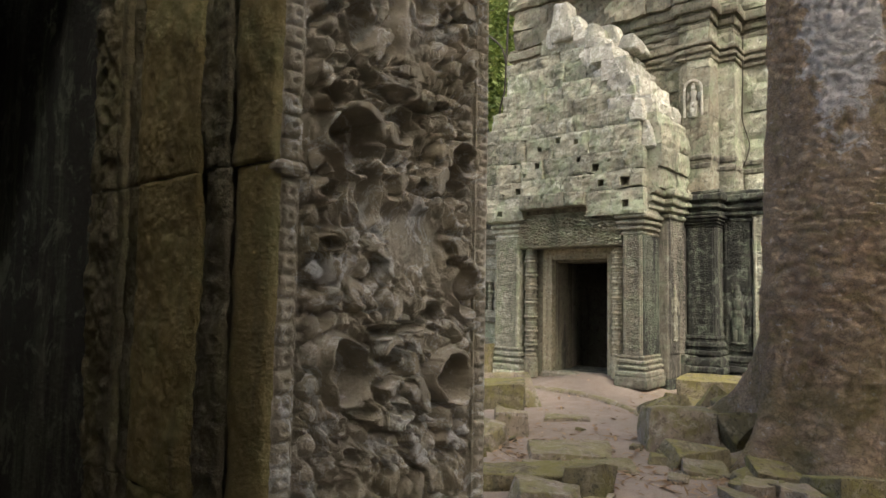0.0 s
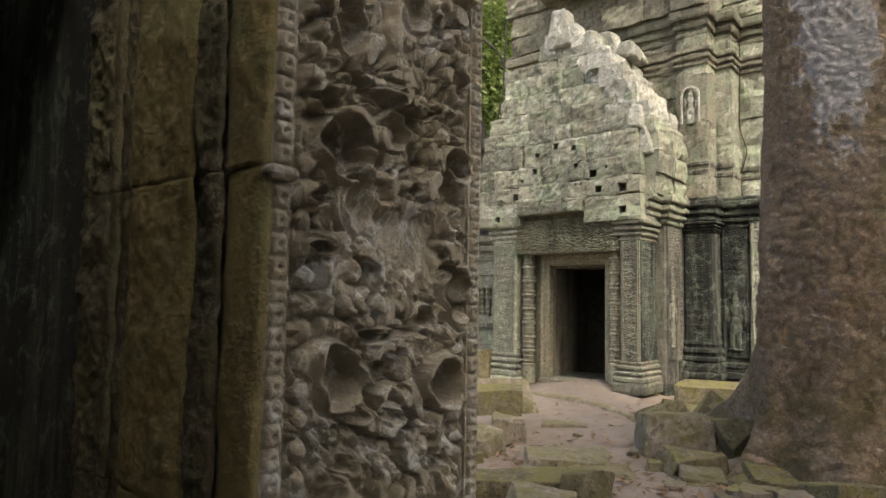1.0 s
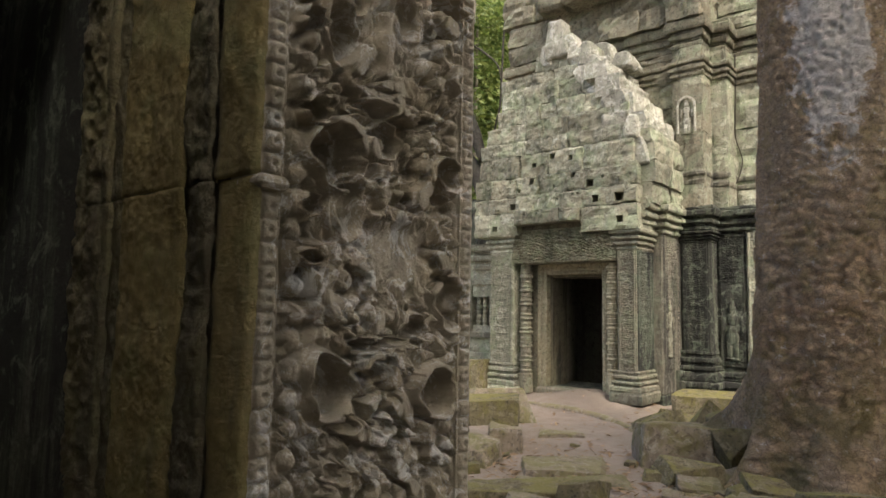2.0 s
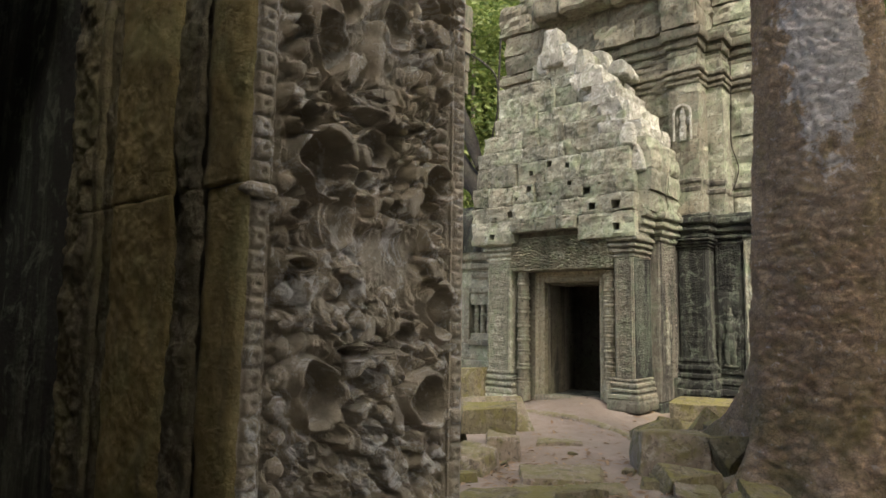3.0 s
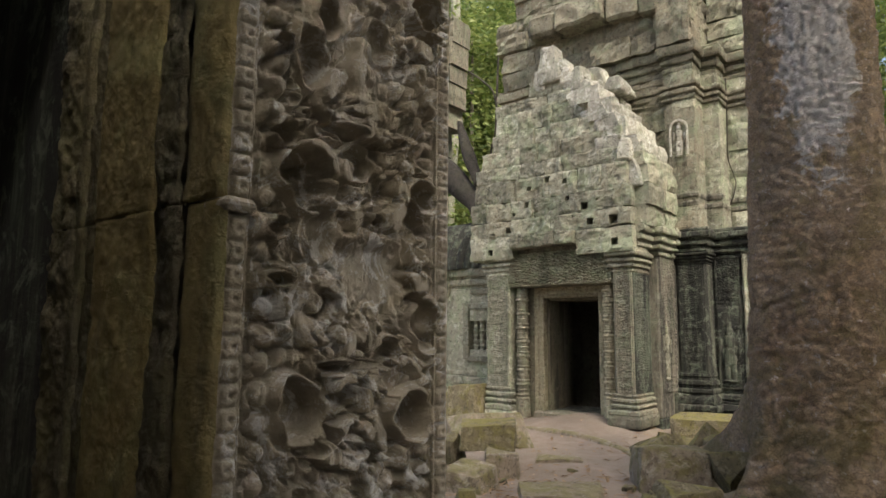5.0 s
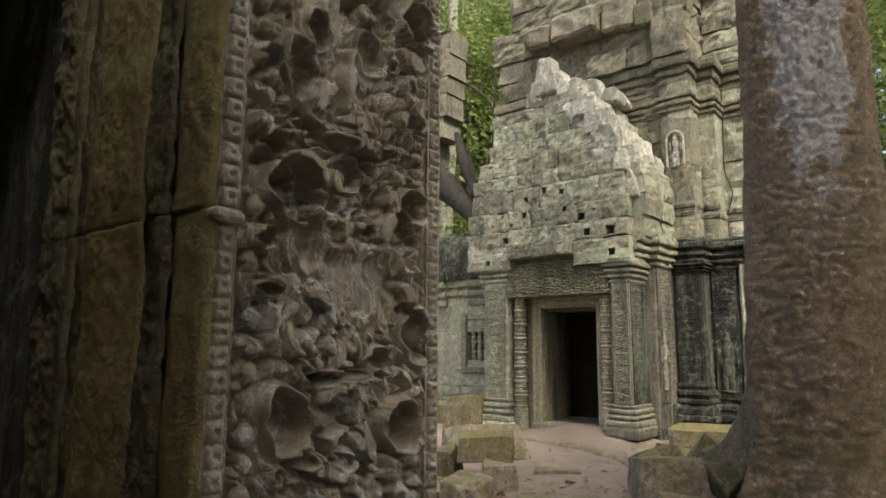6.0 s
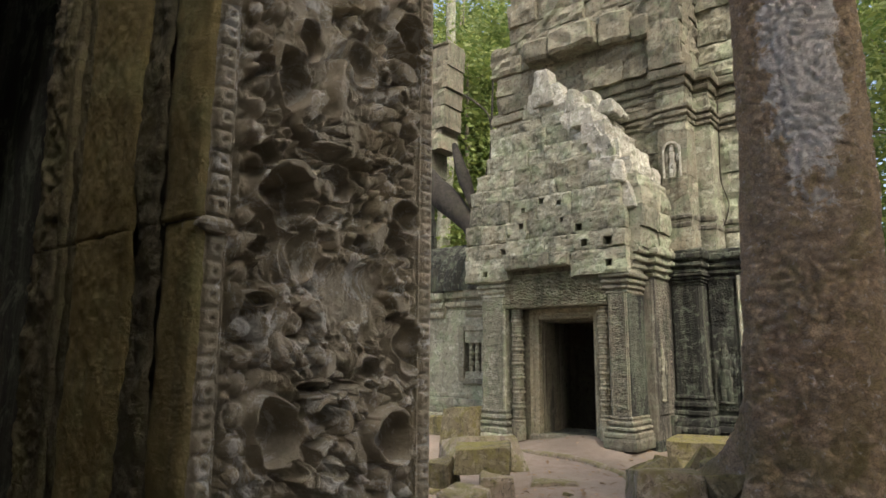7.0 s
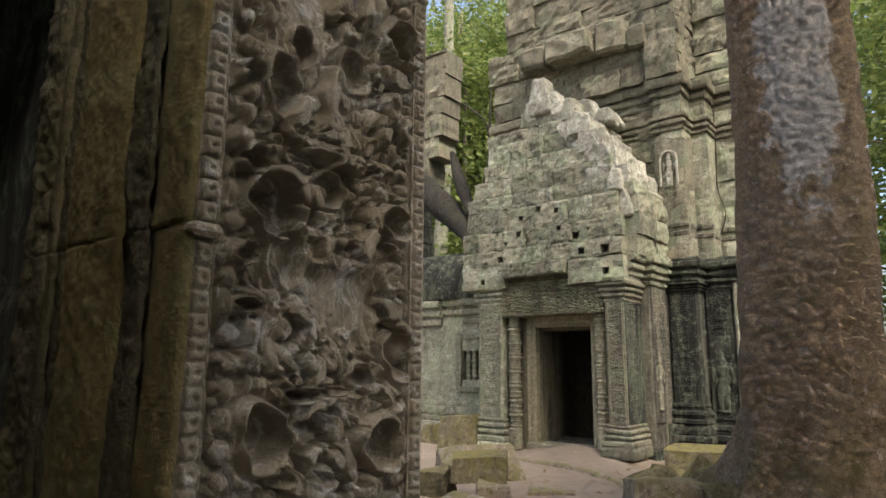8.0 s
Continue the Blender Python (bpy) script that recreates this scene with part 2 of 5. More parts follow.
def torus_profile(z0, z1, bands, out=0.0, back=-0.2):
    """A stack of rounded bands between z0 and z1; bands: (height share, projection)."""
    tot = sum(b[0] for b in bands)
    prof, z = [(back, z0)], z0
    for share, proj in bands:
        h = (z1 - z0) * share / tot
        prof += [(out + proj - 0.015, z + 0.002), (out + proj, z + h * 0.25), (out + proj, z + h * 0.75), (out + proj - 0.015, z + h - 0.002)]
        z += h
    prof.append((back, z1))
    return prof


def lathe(profile, cx, cy, seg=16, wear=0.004):
    verts, faces = [], []
    for r, z in profile:
        for i in range(seg):
            a = 2 * math.pi * i / seg
            rr = r + wear * fbm((cx + math.cos(a), cy + math.sin(a), z * 5), 3)
            verts.append((cx + rr * math.cos(a), cy + rr * math.sin(a), z))
    for j in range(len(profile) - 1):
        for i in range(seg):
            k = (i + 1) % seg
            faces.append((j * seg + i, j * seg + k, (j + 1) * seg + k, (j + 1) * seg + i))
    faces.append(tuple(range(seg - 1, -1, -1)))
    faces.append(tuple((len(profile) - 1) * seg + i for i in range(seg)))
    return verts, faces


def box(x0, x1, y0, y1, z0, z1):
    v = [(x, y, z) for z in (z0, z1) for y in (y0, y1) for x in (x0, x1)]
    return v, [(0, 2, 3, 1), (4, 5, 7, 6), (0, 1, 5, 4), (1, 3, 7, 5), (3, 2, 6, 7), (2, 0, 4, 6)]


def worn_box(x0, x1, y0, y1, z0, z1, rnd, cut=0.02, wear=0.01, sub=4):
    """A box with bevelled, worn edges."""
    bm = bmesh.new()
    bmesh.ops.create_cube(bm, size=1)
    for v in bm.verts:
        v.co = Vector((x0 + (v.co.x + 0.5) * (x1 - x0), y0 + (v.co.y + 0.5) * (y1 - y0), z0 + (v.co.z + 0.5) * (z1 - z0)))
    bmesh.ops.bevel(bm, geom=bm.edges[:], offset=cut, segments=1, affect="EDGES")
    bmesh.ops.subdivide_edges(bm, edges=[e for e in bm.edges if e.calc_length() > 0.12], cuts=sub, use_grid_fill=True)
    sd = rnd.random() * 50
    for v in bm.verts:
        v.co += wear * noise.noise_vector(v.co * 4 + Vector((sd, 0, 0)))
    bm.verts.index_update()
    out = [tuple(v.co) for v in bm.verts], [tuple(v.index for v in f.verts) for f in bm.faces]
    bm.free()
    return out


def empty(name, loc, label, category, kind="", group=""):
    ob = new(name)
    ob.empty_display_size = 0.2
    ob.location = (0, 0, 0)
    return tagged(ob, label, category, group, kind)


# ---------- the ground ----------
def ground_z(x, y):
    z = -0.2 + 0.05 * fbm((x * 0.5, y * 0.5, 0), 3) + 0.015 * fbm((x * 2.3, y * 2.3, 4), 3)
    d = math.hypot(x - 0.1, y + 0.1)
    z += 0.2 * math.exp(-(d / 1.1) ** 2)
    far = max(0.0, math.hypot(x, y) - 14)
    return z - 0.02 * far


def build_ground():
    xs = np.concatenate([[-600, -250, -120, -60, -40, -28, -20, -15], np.linspace(-12, -6.2, 30), np.linspace(-6, 9, 151), np.linspace(9.5, 15, 10), [20, 30, 60, 120, 250, 600]])
    ys = np.concatenate([[-600, -250, -120, -60, -40, -28, -20, -15], np.linspace(-13, -8.2, 24), np.linspace(-8, 3, 111), np.linspace(3.5, 15, 18), [20, 30, 45, 60, 120, 250, 600]])
    verts = [(x, y, ground_z(x, y)) for y in ys for x in xs]
    nx = len(xs)
    faces = [(j * nx + i, j * nx + i + 1, (j + 1) * nx + i + 1, (j + 1) * nx + i) for j in range(len(ys) - 1) for i in range(nx - 1)]
    m, n, l, bsdf = nodes_of("trodden_sandy_earth")
    p = mapped(n, l, (1, 1, 1))
    col = mixc(n, l, ramp(n, l, noise_node(n, l, p, 0.9, 6), 0.35, 0.65), (0.235, 0.195, 0.155), (0.19, 0.16, 0.125))
    col = mixc(n, l, ramp(n, l, noise_node(n, l, p, 6, 8, 0.7), 0.4, 0.7), col, (0.17, 0.13, 0.095), 0.7)
    col = mixc(n, l, ramp(n, l, noise_node(n, l, p, 45, 4, 0.6), 0.58, 0.72), col, (0.11, 0.08, 0.055), 0.6)
    col = mixc(n, l, ramp(n, l, noise_node(n, l, p, 120, 2, 0.6), 0.62, 0.72), col, (0.38, 0.32, 0.26), 0.5)
    l.new(col, bsdf.inputs["Base Color"])
    bsdf.inputs["Roughness"].default_value = 0.95
    bsdf.inputs["Specular IOR Level"].default_value = 0.15
    bumped(n, l, bsdf, [(noise_node(n, l, p, 5, 8, 0.7), 0.5), (noise_node(n, l, p, 60, 5, 0.7), 0.5)], 0.03)
    return tagged(mesh_object("ground", verts, faces, m, True), "trodden sandy earth with scattered dry leaves", "ground", kind="structure")


ground = build_ground()

# ---------- the gatehouse ----------
rnd = random.Random(7)
temple = empty("temple_gatehouse", (0, 0, 0), "ruined sandstone temple gatehouse with a carved doorway", "temple")

SOCKETS = [(0.12, 4.02, 0.05), (1.05, 3.17, 0.075), (-0.63, 3.685, 0.06), (-0.97, 3.24, 0.06), (0.63, 3.23, 0.06), (1.06, 2.86, 0.06),
           (-1.38, 2.84, 0.055), (0.17, 3.72, 0.045), (0.5, 3.52, 0.065), (-0.62, 3.98, 0.045), (-0.27, 4.1, 0.06), (-0.93, 3.52, 0.035), (-1.33, 3.13, 0.03),
           (0.3, 3.4, 0.02), (0.42, 3.42, 0.02), (0.2, 3.36, 0.018), (-0.1, 3.3, 0.02), (-0.3, 3.36, 0.018), (-0.7, 3.1, 0.02), (-0.45, 3.08, 0.02), (0.05, 3.06, 0.018), (0.75, 3.6, 0.022), (-1.1, 3.7, 0.025), (-0.2, 3.55, 0.02)]


def socket_block(x0, x1, y0, y1, z0, z1, rnd, rough, edge, holes):
    """A worn stone with square beam sockets cut into its front."""
    xs, zs = {x0, x1}, {z0, z1}
    for i in range(1, 12):
        xs.add(x0 + (x1 - x0) * i / 12)
    for i in range(1, 8):
        zs.add(z0 + (z1 - z0) * i / 8)
    cut = []
    for hx, hz, r in holes:
        hx = min(max(hx, x0 + r + 0.03), x1 - r - 0.03)
        hz = min(max(hz, z0 + r + 0.03), z1 - r - 0.03)
        cut.append((hx - r, hx + r, hz - r, hz + r))
    for h in cut:
        xs |= {h[0], h[1]}
        zs |= {h[2], h[3]}
    xs, zs = sorted(xs), sorted(zs)
    nx, nz = len(xs), len(zs)
    sd = rnd.random() * 100
    verts, faces = [], []
    for z in zs:
        for x in xs:
            ex, ez = x in (x0, x1), z in (z0, z1)
            d = edge * (ex + ez) + rough * fbm((x * 3 + sd, z * 3, sd), 4) + rough * 0.6 * fbm((x * 9, z * 9, sd), 3)
            verts.append((x + (rough * 0.6 * noise.noise((x * 6, z * 6, sd)) if ex else 0), y0 + d, z + (rough * 0.6 * noise.noise((x * 6, z * 6, sd + 9)) if ez else 0)))
    for j in range(nz - 1):
        for i in range(nx - 1):
            cx, cz = (xs[i] + xs[i + 1]) / 2, (zs[j] + zs[j + 1]) / 2
            a = j * nx + i
            if not any(h[0] < cx < h[1] and h[2] < cz < h[3] for h in cut):
                faces.append((a, a + 1, a + nx + 1, a + nx))
    for h in cut:
        i0, i1, j0, j1 = xs.index(h[0]), xs.index(h[1]), zs.index(h[2]), zs.index(h[3])
        ring = [j0 * nx + i for i in range(i0, i1)] + [j * nx + i1 for j in range(j0, j1)] + [j1 * nx + i for i in range(i1, i0, -1)] + [j * nx + i0 for j in range(j1, j0, -1)]
        b = len(verts)
        for k in ring:
            verts.append((verts[k][0], y0 + 0.22, verts[k][2]))
        m = len(ring)
        for k in range(m):
            k2 = (k + 1) % m
            faces.append((ring[k], ring[k2], b + k2, b + k))
        faces.append(tuple(b + k for k in range(m)))
    loop = [i for i in range(nx)] + [j * nx + nx - 1 for j in range(1, nz)] + [(nz - 1) * nx + i for i in range(nx - 2, -1, -1)] + [j * nx for j in range(nz - 2, 0, -1)]
    b = len(verts)
    for k in loop:
        verts.append((verts[k][0], y1, verts[k][2]))
    m = len(loop)
    for k in range(m):
        k2 = (k + 1) % m
        faces.append((loop[k2], loop[k], b + k, b + k2))
    faces.append(tuple(b + k for k in range(m)))
    return verts, faces


def step_line(points):
    """Linear in z through (z, value) pairs."""
    zs, vs = [p[0] for p in points], [p[1] for p in points]
    return lambda z: float(np.interp(z, zs, vs))


PED_L = step_line([(2.7, -1.86), (4.05, -1.86), (4.4, -1.8), (4.8, -1.66), (5.5, -1.55), (5.95, -1.5), (6.0, -0.85), (6.6, -0.6)])
PED_R = step_line([(2.7, 1.4), (3.4, 1.4), (4.2, 1.27), (4.8, 1.17), (5.3, 0.84), (5.8, 0.5), (6.1, 0.28), (6.4, 0.0)])
PED_Y = step_line([(2.7, -0.5), (3.2, -0.46), (4.2, -0.38), (5.0, -0.2), (6.5, 0.15)])


def pediment():
    """Courses of big worn blocks that step back to a broken peak, with sockets for roof beams."""
    z, k = 2.7, 0
    heights = [0.42, 0.3, 0.36, 0.42, 0.28, 0.36, 0.34, 0.4, 0.26, 0.36]
    r = random.Random(11)
    for h in heights:
        zm = z + h / 2
        u, ur = PED_L(zm) + r.uniform(-0.08, 0.08), PED_R(zm) - 0.04
        while u < ur - 0.05:
            w = r.choice((0.36, 0.48, 0.6, 0.75, 0.9)) * r.uniform(0.9, 1.1)
            if ur - (u + w) < 0.3:
                w = ur - u
            tilt = r.uniform(-0.012, 0.012)
            x0, x1, z0, z1 = u + 0.005, u + w - 0.005, z + 0.006 + tilt, z + h - 0.006 + tilt
            f = PED_Y(zm) + r.uniform(-0.022, 0.02)
            if k == 0:
                um = u + w / 2
                if -0.86 < um < 0.8:
                    z0, f = 2.88 + r.uniform(-0.03, 0.03), f - 0.1
                else:
                    f -= 0.02
            holes = [q for q in SOCKETS if x0 <= q[0] < x1 and z0 <= q[1] < z1 and x1 - x0 > 2.2 * q[2] + 0.06 and z1 - z0 > 2 * q[2] + 0.06]
            v, q = socket_block(x0, x1, f, f + 0.6, z0, z1, r, 0.042, 0.01, holes)
            part("stone_block", v, q, STONE_PALE if r.random() < 0.5 else STONE, temple)
            u += w
        z += h
        k += 1
    # the raking border of the gable, big broken stones white with lichen and painted sunlight
    z = 4.25
    while z < 6.1:
        h = r.uniform(0.3, 0.5)
        x = PED_R(z + h / 2)
        w = r.uniform(0.42, 0.62)
        f = PED_Y(z + h / 2) - r.uniform(-0.02, 0.05)
        v, q = worn_box(-w / 2, w / 2, 0, 0.6, 0, h * 1.1, r, 0.06, 0.075, 7)
        rake = math.degrees(math.atan((PED_R(z + h + 0.1) - PED_R(z - 0.1)) / (h + 0.2)))
        mm = pose(x - w * 0.5 - (PED_R(z + h) - PED_R(z)) / 2, f, z, 0, rake + r.uniform(-4, 4), r.uniform(-3, 3))
        part("gable_stone", [tuple(mm @ Vector(p)) for p in v], q, STONE_WHITE, temple, "broken border stone white with lichen and painted sun")
        z += h * 0.93
    # the broken crown stones
    for x, y, zz, w, h, lean in ((-0.36, 0.12, 6.05, 0.46, 0.72, -3), (-0.02, 0.14, 5.95, 0.24, 0.5, -10), (0.2, 0.12, 5.75, 0.22, 0.48, 4), (-0.66, 0.2, 5.95, 0.28, 0.42, 3), (0.72, 0.5, 5.72, 0.36, 0.3, 8), (0.2, 0.75, 5.95, 0.5, 0.45, 4), (0.62, 0.9, 5.75, 0.5, 0.35, -5), (0.56, 0.02, 5.42, 0.26, 0.42, -14), (0.84, -0.08, 4.98, 0.26, 0.42, -18), (1.2, -0.2, 4.2, 0.24, 0.42, 5), (1.36, -0.12, 3.75, 0.24, 0.5, -8), (1.42, 0.1, 3.95, 0.2, 0.4, -10)):
        v, q = worn_box(-w / 2, w / 2, -0.18, 0.18, 0, h, r, 0.03, 0.04, 6)
        mm = pose(x, y, zz, 0, lean, 0)
        v = [tuple(mm @ Vector((a * (1.05 - 0.75 * max(0, c - h * 0.35) / h), bb, c))) for a, bb, c in v]
        part("crown_stone", v, q, STONE_WHITE, temple, "leaf-shaped crown stone, white with lichen and painted sun")


pediment()

# the porch roof, seen along its sunlit flank; upper courses carry sun in their colour
masonry(temple, STONE, lambda z: -0.25, lambda z: 1.12, 3.12, 4.35, lambda z: -step_line([(3.1, 1.5), (3.4, 1.56), (3.9, 1.6), (4.3, 1.52), (4.65, 1.38), (5.0, 1.1), (5.9, 0.55)])(z), 0.45, rnd, (0.3, 0.42), (0.7, 1.4), "x", 0.035, 0.006, 0.015)
masonry(temple, STONE_WHITE, lambda z: -0.25, lambda z: 1.12, 4.35, 5.7, lambda z: -step_line([(3.1, 1.5), (3.4, 1.56), (3.9, 1.6), (4.3, 1.52), (4.65, 1.38), (5.0, 1.1), (5.9, 0.55)])(z), 0.45, rnd, (0.3, 0.42), (0.7, 1.4), "x", 0.035, 0.006, 0.015)


def carve(seed, scale, depth):
    """Shallow foliage carving."""
    def f(s, t):
        w = 0.35 * fbm2(s * scale * 0.5, t * scale * 0.5, seed, 2)
        d1, d2 = cells(s * scale + w, t * scale + w, seed)
        return depth * (np.clip(1.1 - 1.6 * d1, 0, 1) + 0.5 * np.clip(d2 - d1, 0, 0.5)) + depth * 0.5 * fbm2(s * scale * 2, t * scale * 2, seed + 5, 3)
    return f


def framed_carve(w, h, seed, scale, depth, border=0.035):
    inner = carve(seed, scale, depth)

    def f(s, t):
        e = np.minimum(s, w - s)
        rim = np.where((e < border) & (e > border * 0.35), depth * 1.2, 0.0)
        med = 0.4 * depth * np.cos(2 * math.pi * t / 0.13) * np.clip(np.cos(math.pi * (s - w / 2) / w * 1.6), 0, 1)
        return np.where(e < border, rim, inner(s, t) + med) + 0.004 * fbm2(s * 8, t * 8, seed + 3, 3)
    return f


def pilaster(name, x0, x1, y0, y1, z0, z1, material, seed, base_h=0.42, cap_h=0.42, label="", faces=("-y", "x"), cut=0.05, depth=0.014, flank=None):
    """A square pilaster: carved shaft, moulded base and capital."""
    ob = part(name, *worn_box(x0, x1, y0, y1, z0, z1, rnd, 0.012, 0.004, 3), material, temple, label)
    a, b = z0 + base_h, z1 - cap_h
    if "-y" in faces:
        w = x1 - x0 - 0.02
        part("carved_face", *sheet((x0 + 0.01, y0 - 0.004, a), (1, 0, 0), (0, 0, 1), (0, -1, 0), w, b - a, 56, 300, framed_carve(w, b - a, seed, 30, depth, cut)), material, ob)
    if "x" in faces:
        w = y1 - y0 - 0.02
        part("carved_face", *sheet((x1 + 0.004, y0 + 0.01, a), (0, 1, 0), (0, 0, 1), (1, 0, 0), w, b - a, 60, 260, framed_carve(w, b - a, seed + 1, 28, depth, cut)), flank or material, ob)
    path = [(x0, y1), (x0, y0), (x1, y0), (x1, y1)]
    part("base", *moulding(torus_profile(z0 + 0.08, a, ((2, 0.09), (0.6, 0.05), (1.2, 0.075), (0.6, 0.03), (1.4, 0.055), (0.5, 0.02), (1, 0.03))), path, 0.05, 0.012, seed), material, ob)
    part("plinth", *moulding(torus_profile(z0 - 0.1, z0 + 0.09, ((1, 0.11),)), path, 0.05, 0.02, seed + 2), material, ob)
    part("capital", *moulding(torus_profile(b, z1, ((1, 0.02), (0.6, 0.0), (1.2, 0.045), (0.6, 0.02), (1.3, 0.07), (0.6, 0.03), (1.6, 0.1))), path, 0.05, 0.012, seed + 4), material, ob)
    return ob


pilaster("pilaster", -1.58, -1.07, -0.35, 0.3, -0.1, 2.76, STONE_PALE, 3, 0.5, 0.36, "pale carved pilaster beside the doorway", ("-y",))
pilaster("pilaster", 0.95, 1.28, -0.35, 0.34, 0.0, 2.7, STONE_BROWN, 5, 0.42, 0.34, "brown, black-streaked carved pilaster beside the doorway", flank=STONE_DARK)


def colonnette(x, y, r, z0, z1, material):
    prof, z, k = [(r * 1.05, z0), (r * 1.05, z0 + 0.3)], z0 + 0.3, 0
    while z < z1 - 0.02:
        big = (1.06, 0.86, 0.98, 0.8, 0.94, 0.8)[k % 6]
        h = (0.05, 0.022, 0.04, 0.05, 0.03, 0.06)[k % 6]
        prof += [(r * big * 0.94, z + 0.002), (r * big, z + h * 0.3), (r * big, z + h * 0.7), (r * big * 0.94, z + h - 0.002)]
        z, k = z + h, k + 1
    v, q = lathe(prof, x, y, 14, 0.006)
    part("colonnette", v, q, material, temple, "ringed stone colonnette")


colonnette(-0.91, -0.16, 0.125, -0.12, 2.2, STONE_BROWN)
colonnette(0.785, -0.16, 0.105, 0.0, 2.18, STONE_FRAME)

# wall behind the colonnettes, with the door opening through it
for a, b, c, d in ((-1.1, -0.76, -0.2, 2.8), (0.66, 1.0, -0.2, 2.8), (-0.76, 0.66, 2.16, 2.8)):
    part("wall", *worn_box(a, b, 0.03, 0.8, c, d, rnd, 0.01, 0.004, 3), STONE_BROWN, temple)
# nested door frame
for k, (w, y) in enumerate(((0.2, 0.03), (0.135, 0.0), (0.075, -0.03))):
    y -= 0.02
    for a, b, c, d in ((-0.57 - w, -0.57 - w + 0.07, -0.15, 2.0 + w), (0.5 + w - 0.07, 0.5 + w, -0.1, 2.0 + w), (-0.57 - w + 0.07, 0.5 + w - 0.07, 2.0 + w - 0.07, 2.0 + w)):
        part("door_frame", *worn_box(a, b, y + 0.03 * k, 0.16, c, d, rnd, 0.012, 0.005, 4), STONE_FRAME, temple)
# reveal darker than the frame: the doorway's shade is put into its colour
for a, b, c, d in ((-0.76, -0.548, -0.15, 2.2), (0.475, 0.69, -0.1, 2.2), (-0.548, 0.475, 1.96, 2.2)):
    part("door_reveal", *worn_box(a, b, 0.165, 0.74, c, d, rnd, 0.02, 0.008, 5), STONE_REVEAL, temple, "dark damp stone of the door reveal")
part("door_sill", *worn_box(-0.75, 0.7, -0.1, 0.8, -0.25, -0.005, rnd, 0.03, 0.02, 4), STONE_BROWN, temple)
# lintel
part("lintel", *box(-1.08, 0.92, -0.29, 0.3, 2.19, 2.9), STONE_BROWN, temple, "carved lintel over the doorway")
part("lintel_carving", *sheet((-1.08, -0.3, 2.2), (1, 0, 0), (0, 0, 1), (0, -1, 0), 2.0, 0.6, 360, 110, lambda s, t: carve(21, 22, 0.075)(s, t) + 0.03 * fbm2(s * 3, t * 3, 9, 3) + 0.02 * np.abs(np.sin(s * 24 + 2 * fbm2(s * 4, t * 4, 8, 2)))), STONE, temple, "lintel worn to a coarse relief")
# the dark chamber behind the door
for nm, bx in (("inner_wall", (-1.5, -0.62, 0.8, 1.0, -0.2, 3.0)), ("inner_wall", (0.6, 1.3, 0.8, 1.0, -0.2, 3.0)), ("inner_wall", (-1.5, -1.3, 1.0, 4.0, -0.2, 3.0)), ("inner_wall", (1.3, 1.45, 1.0, 4.0, -0.2, 3.0)), ("inner_wall", (-1.5, 1.45, 4.0, 4.2, -0.2, 3.0)), ("inner_ceiling", (-1.5, 1.45, 0.8, 4.2, 2.3, 2.6))):
    part(nm, *box(*bx), STONE_INSIDE, temple)

# flank of the porch and the front of the main body
part("wall", *worn_box(-1.9, 1.45, 0.3, 1.2, -0.3, 0.0, rnd, 0.02, 0.01, 3), STONE_DARK, temple)
part("wall", *worn_box(1.2, 1.44, 0.33, 1.2, 0.0, 2.75, rnd, 0.02, 0.006, 4), STONE_STREAK, temple)
part("carved_face", *sheet((1.445, 0.36, 0.4), (0, 1, 0), (0, 0, 1), (1, 0, 0), 0.8, 2.3, 70, 220, framed_carve(0.8, 2.3, 31, 22, 0.012, 0.06)), STONE_STREAK, temple)
pilaster("pilaster", 1.47, 1.96, 1.12, 1.7, 0.1, 2.78, STONE_DARK, 8, 0.62, 0.2, "black-stained carved corner pilaster", ("-y", "x"), 0.09, 0.009)
masonry(temple, STONE_DARK, lambda z: 1.96, lambda z: 2.45, 0.0, 2.8, lambda z: 1.5, 0.4, rnd, (0.4, 0.55), (0.6, 1.2), rough=0.012)
part("carved_face", *sheet((1.99, 1.5, 0.45), (1, 0, 0), (0, 0, 1), (0, -1, 0), 0.44, 2.3, 80, 260, framed_carve(0.44, 2.3, 41, 26, 0.012, 0.05)), STONE_DARK, temple)
masonry(temple, STONE, lambda z: 2.45, lambda z: 3.4, 0.0, 2.8, lambda z: 1.47, 0.4, rnd, (0.4, 0.55), (0.6, 1.2), rough=0.012)
part("carved_face", *sheet((2.47, 1.465, 0.45), (1, 0, 0), (0, 0, 1), (0, -1, 0), 0.9, 2.3, 110, 220, framed_carve(0.9, 2.3, 43, 20, 0.014, 0.05)), STONE, temple)

BODY_PATH = [(1.44, 0.9), (1.44, 1.12), (1.96, 1.12), (1.96, 1.5), (3.4, 1.5), (3.4, 3.0)]


def cut_path(path, r, lo=0.5, hi=0.95):
    """A level path split at random into stretches that keep its corners inside them."""
    out, cur = [], [path[0]]
    for i, (a, c) in enumerate(zip(path[:-1], path[1:])):
        ln = math.hypot(c[0] - a[0], c[1] - a[1])
        t = r.uniform(lo, hi)
        while t < ln - 0.22:
            p = (a[0] + (c[0] - a[0]) * t / ln, a[1] + (c[1] - a[1]) * t / ln)
            cur.append(p)
            out.append(cur)
            cur = [p]
            t += r.uniform(lo, hi)
        cur.append(c)
    out.append(cur)
    return out


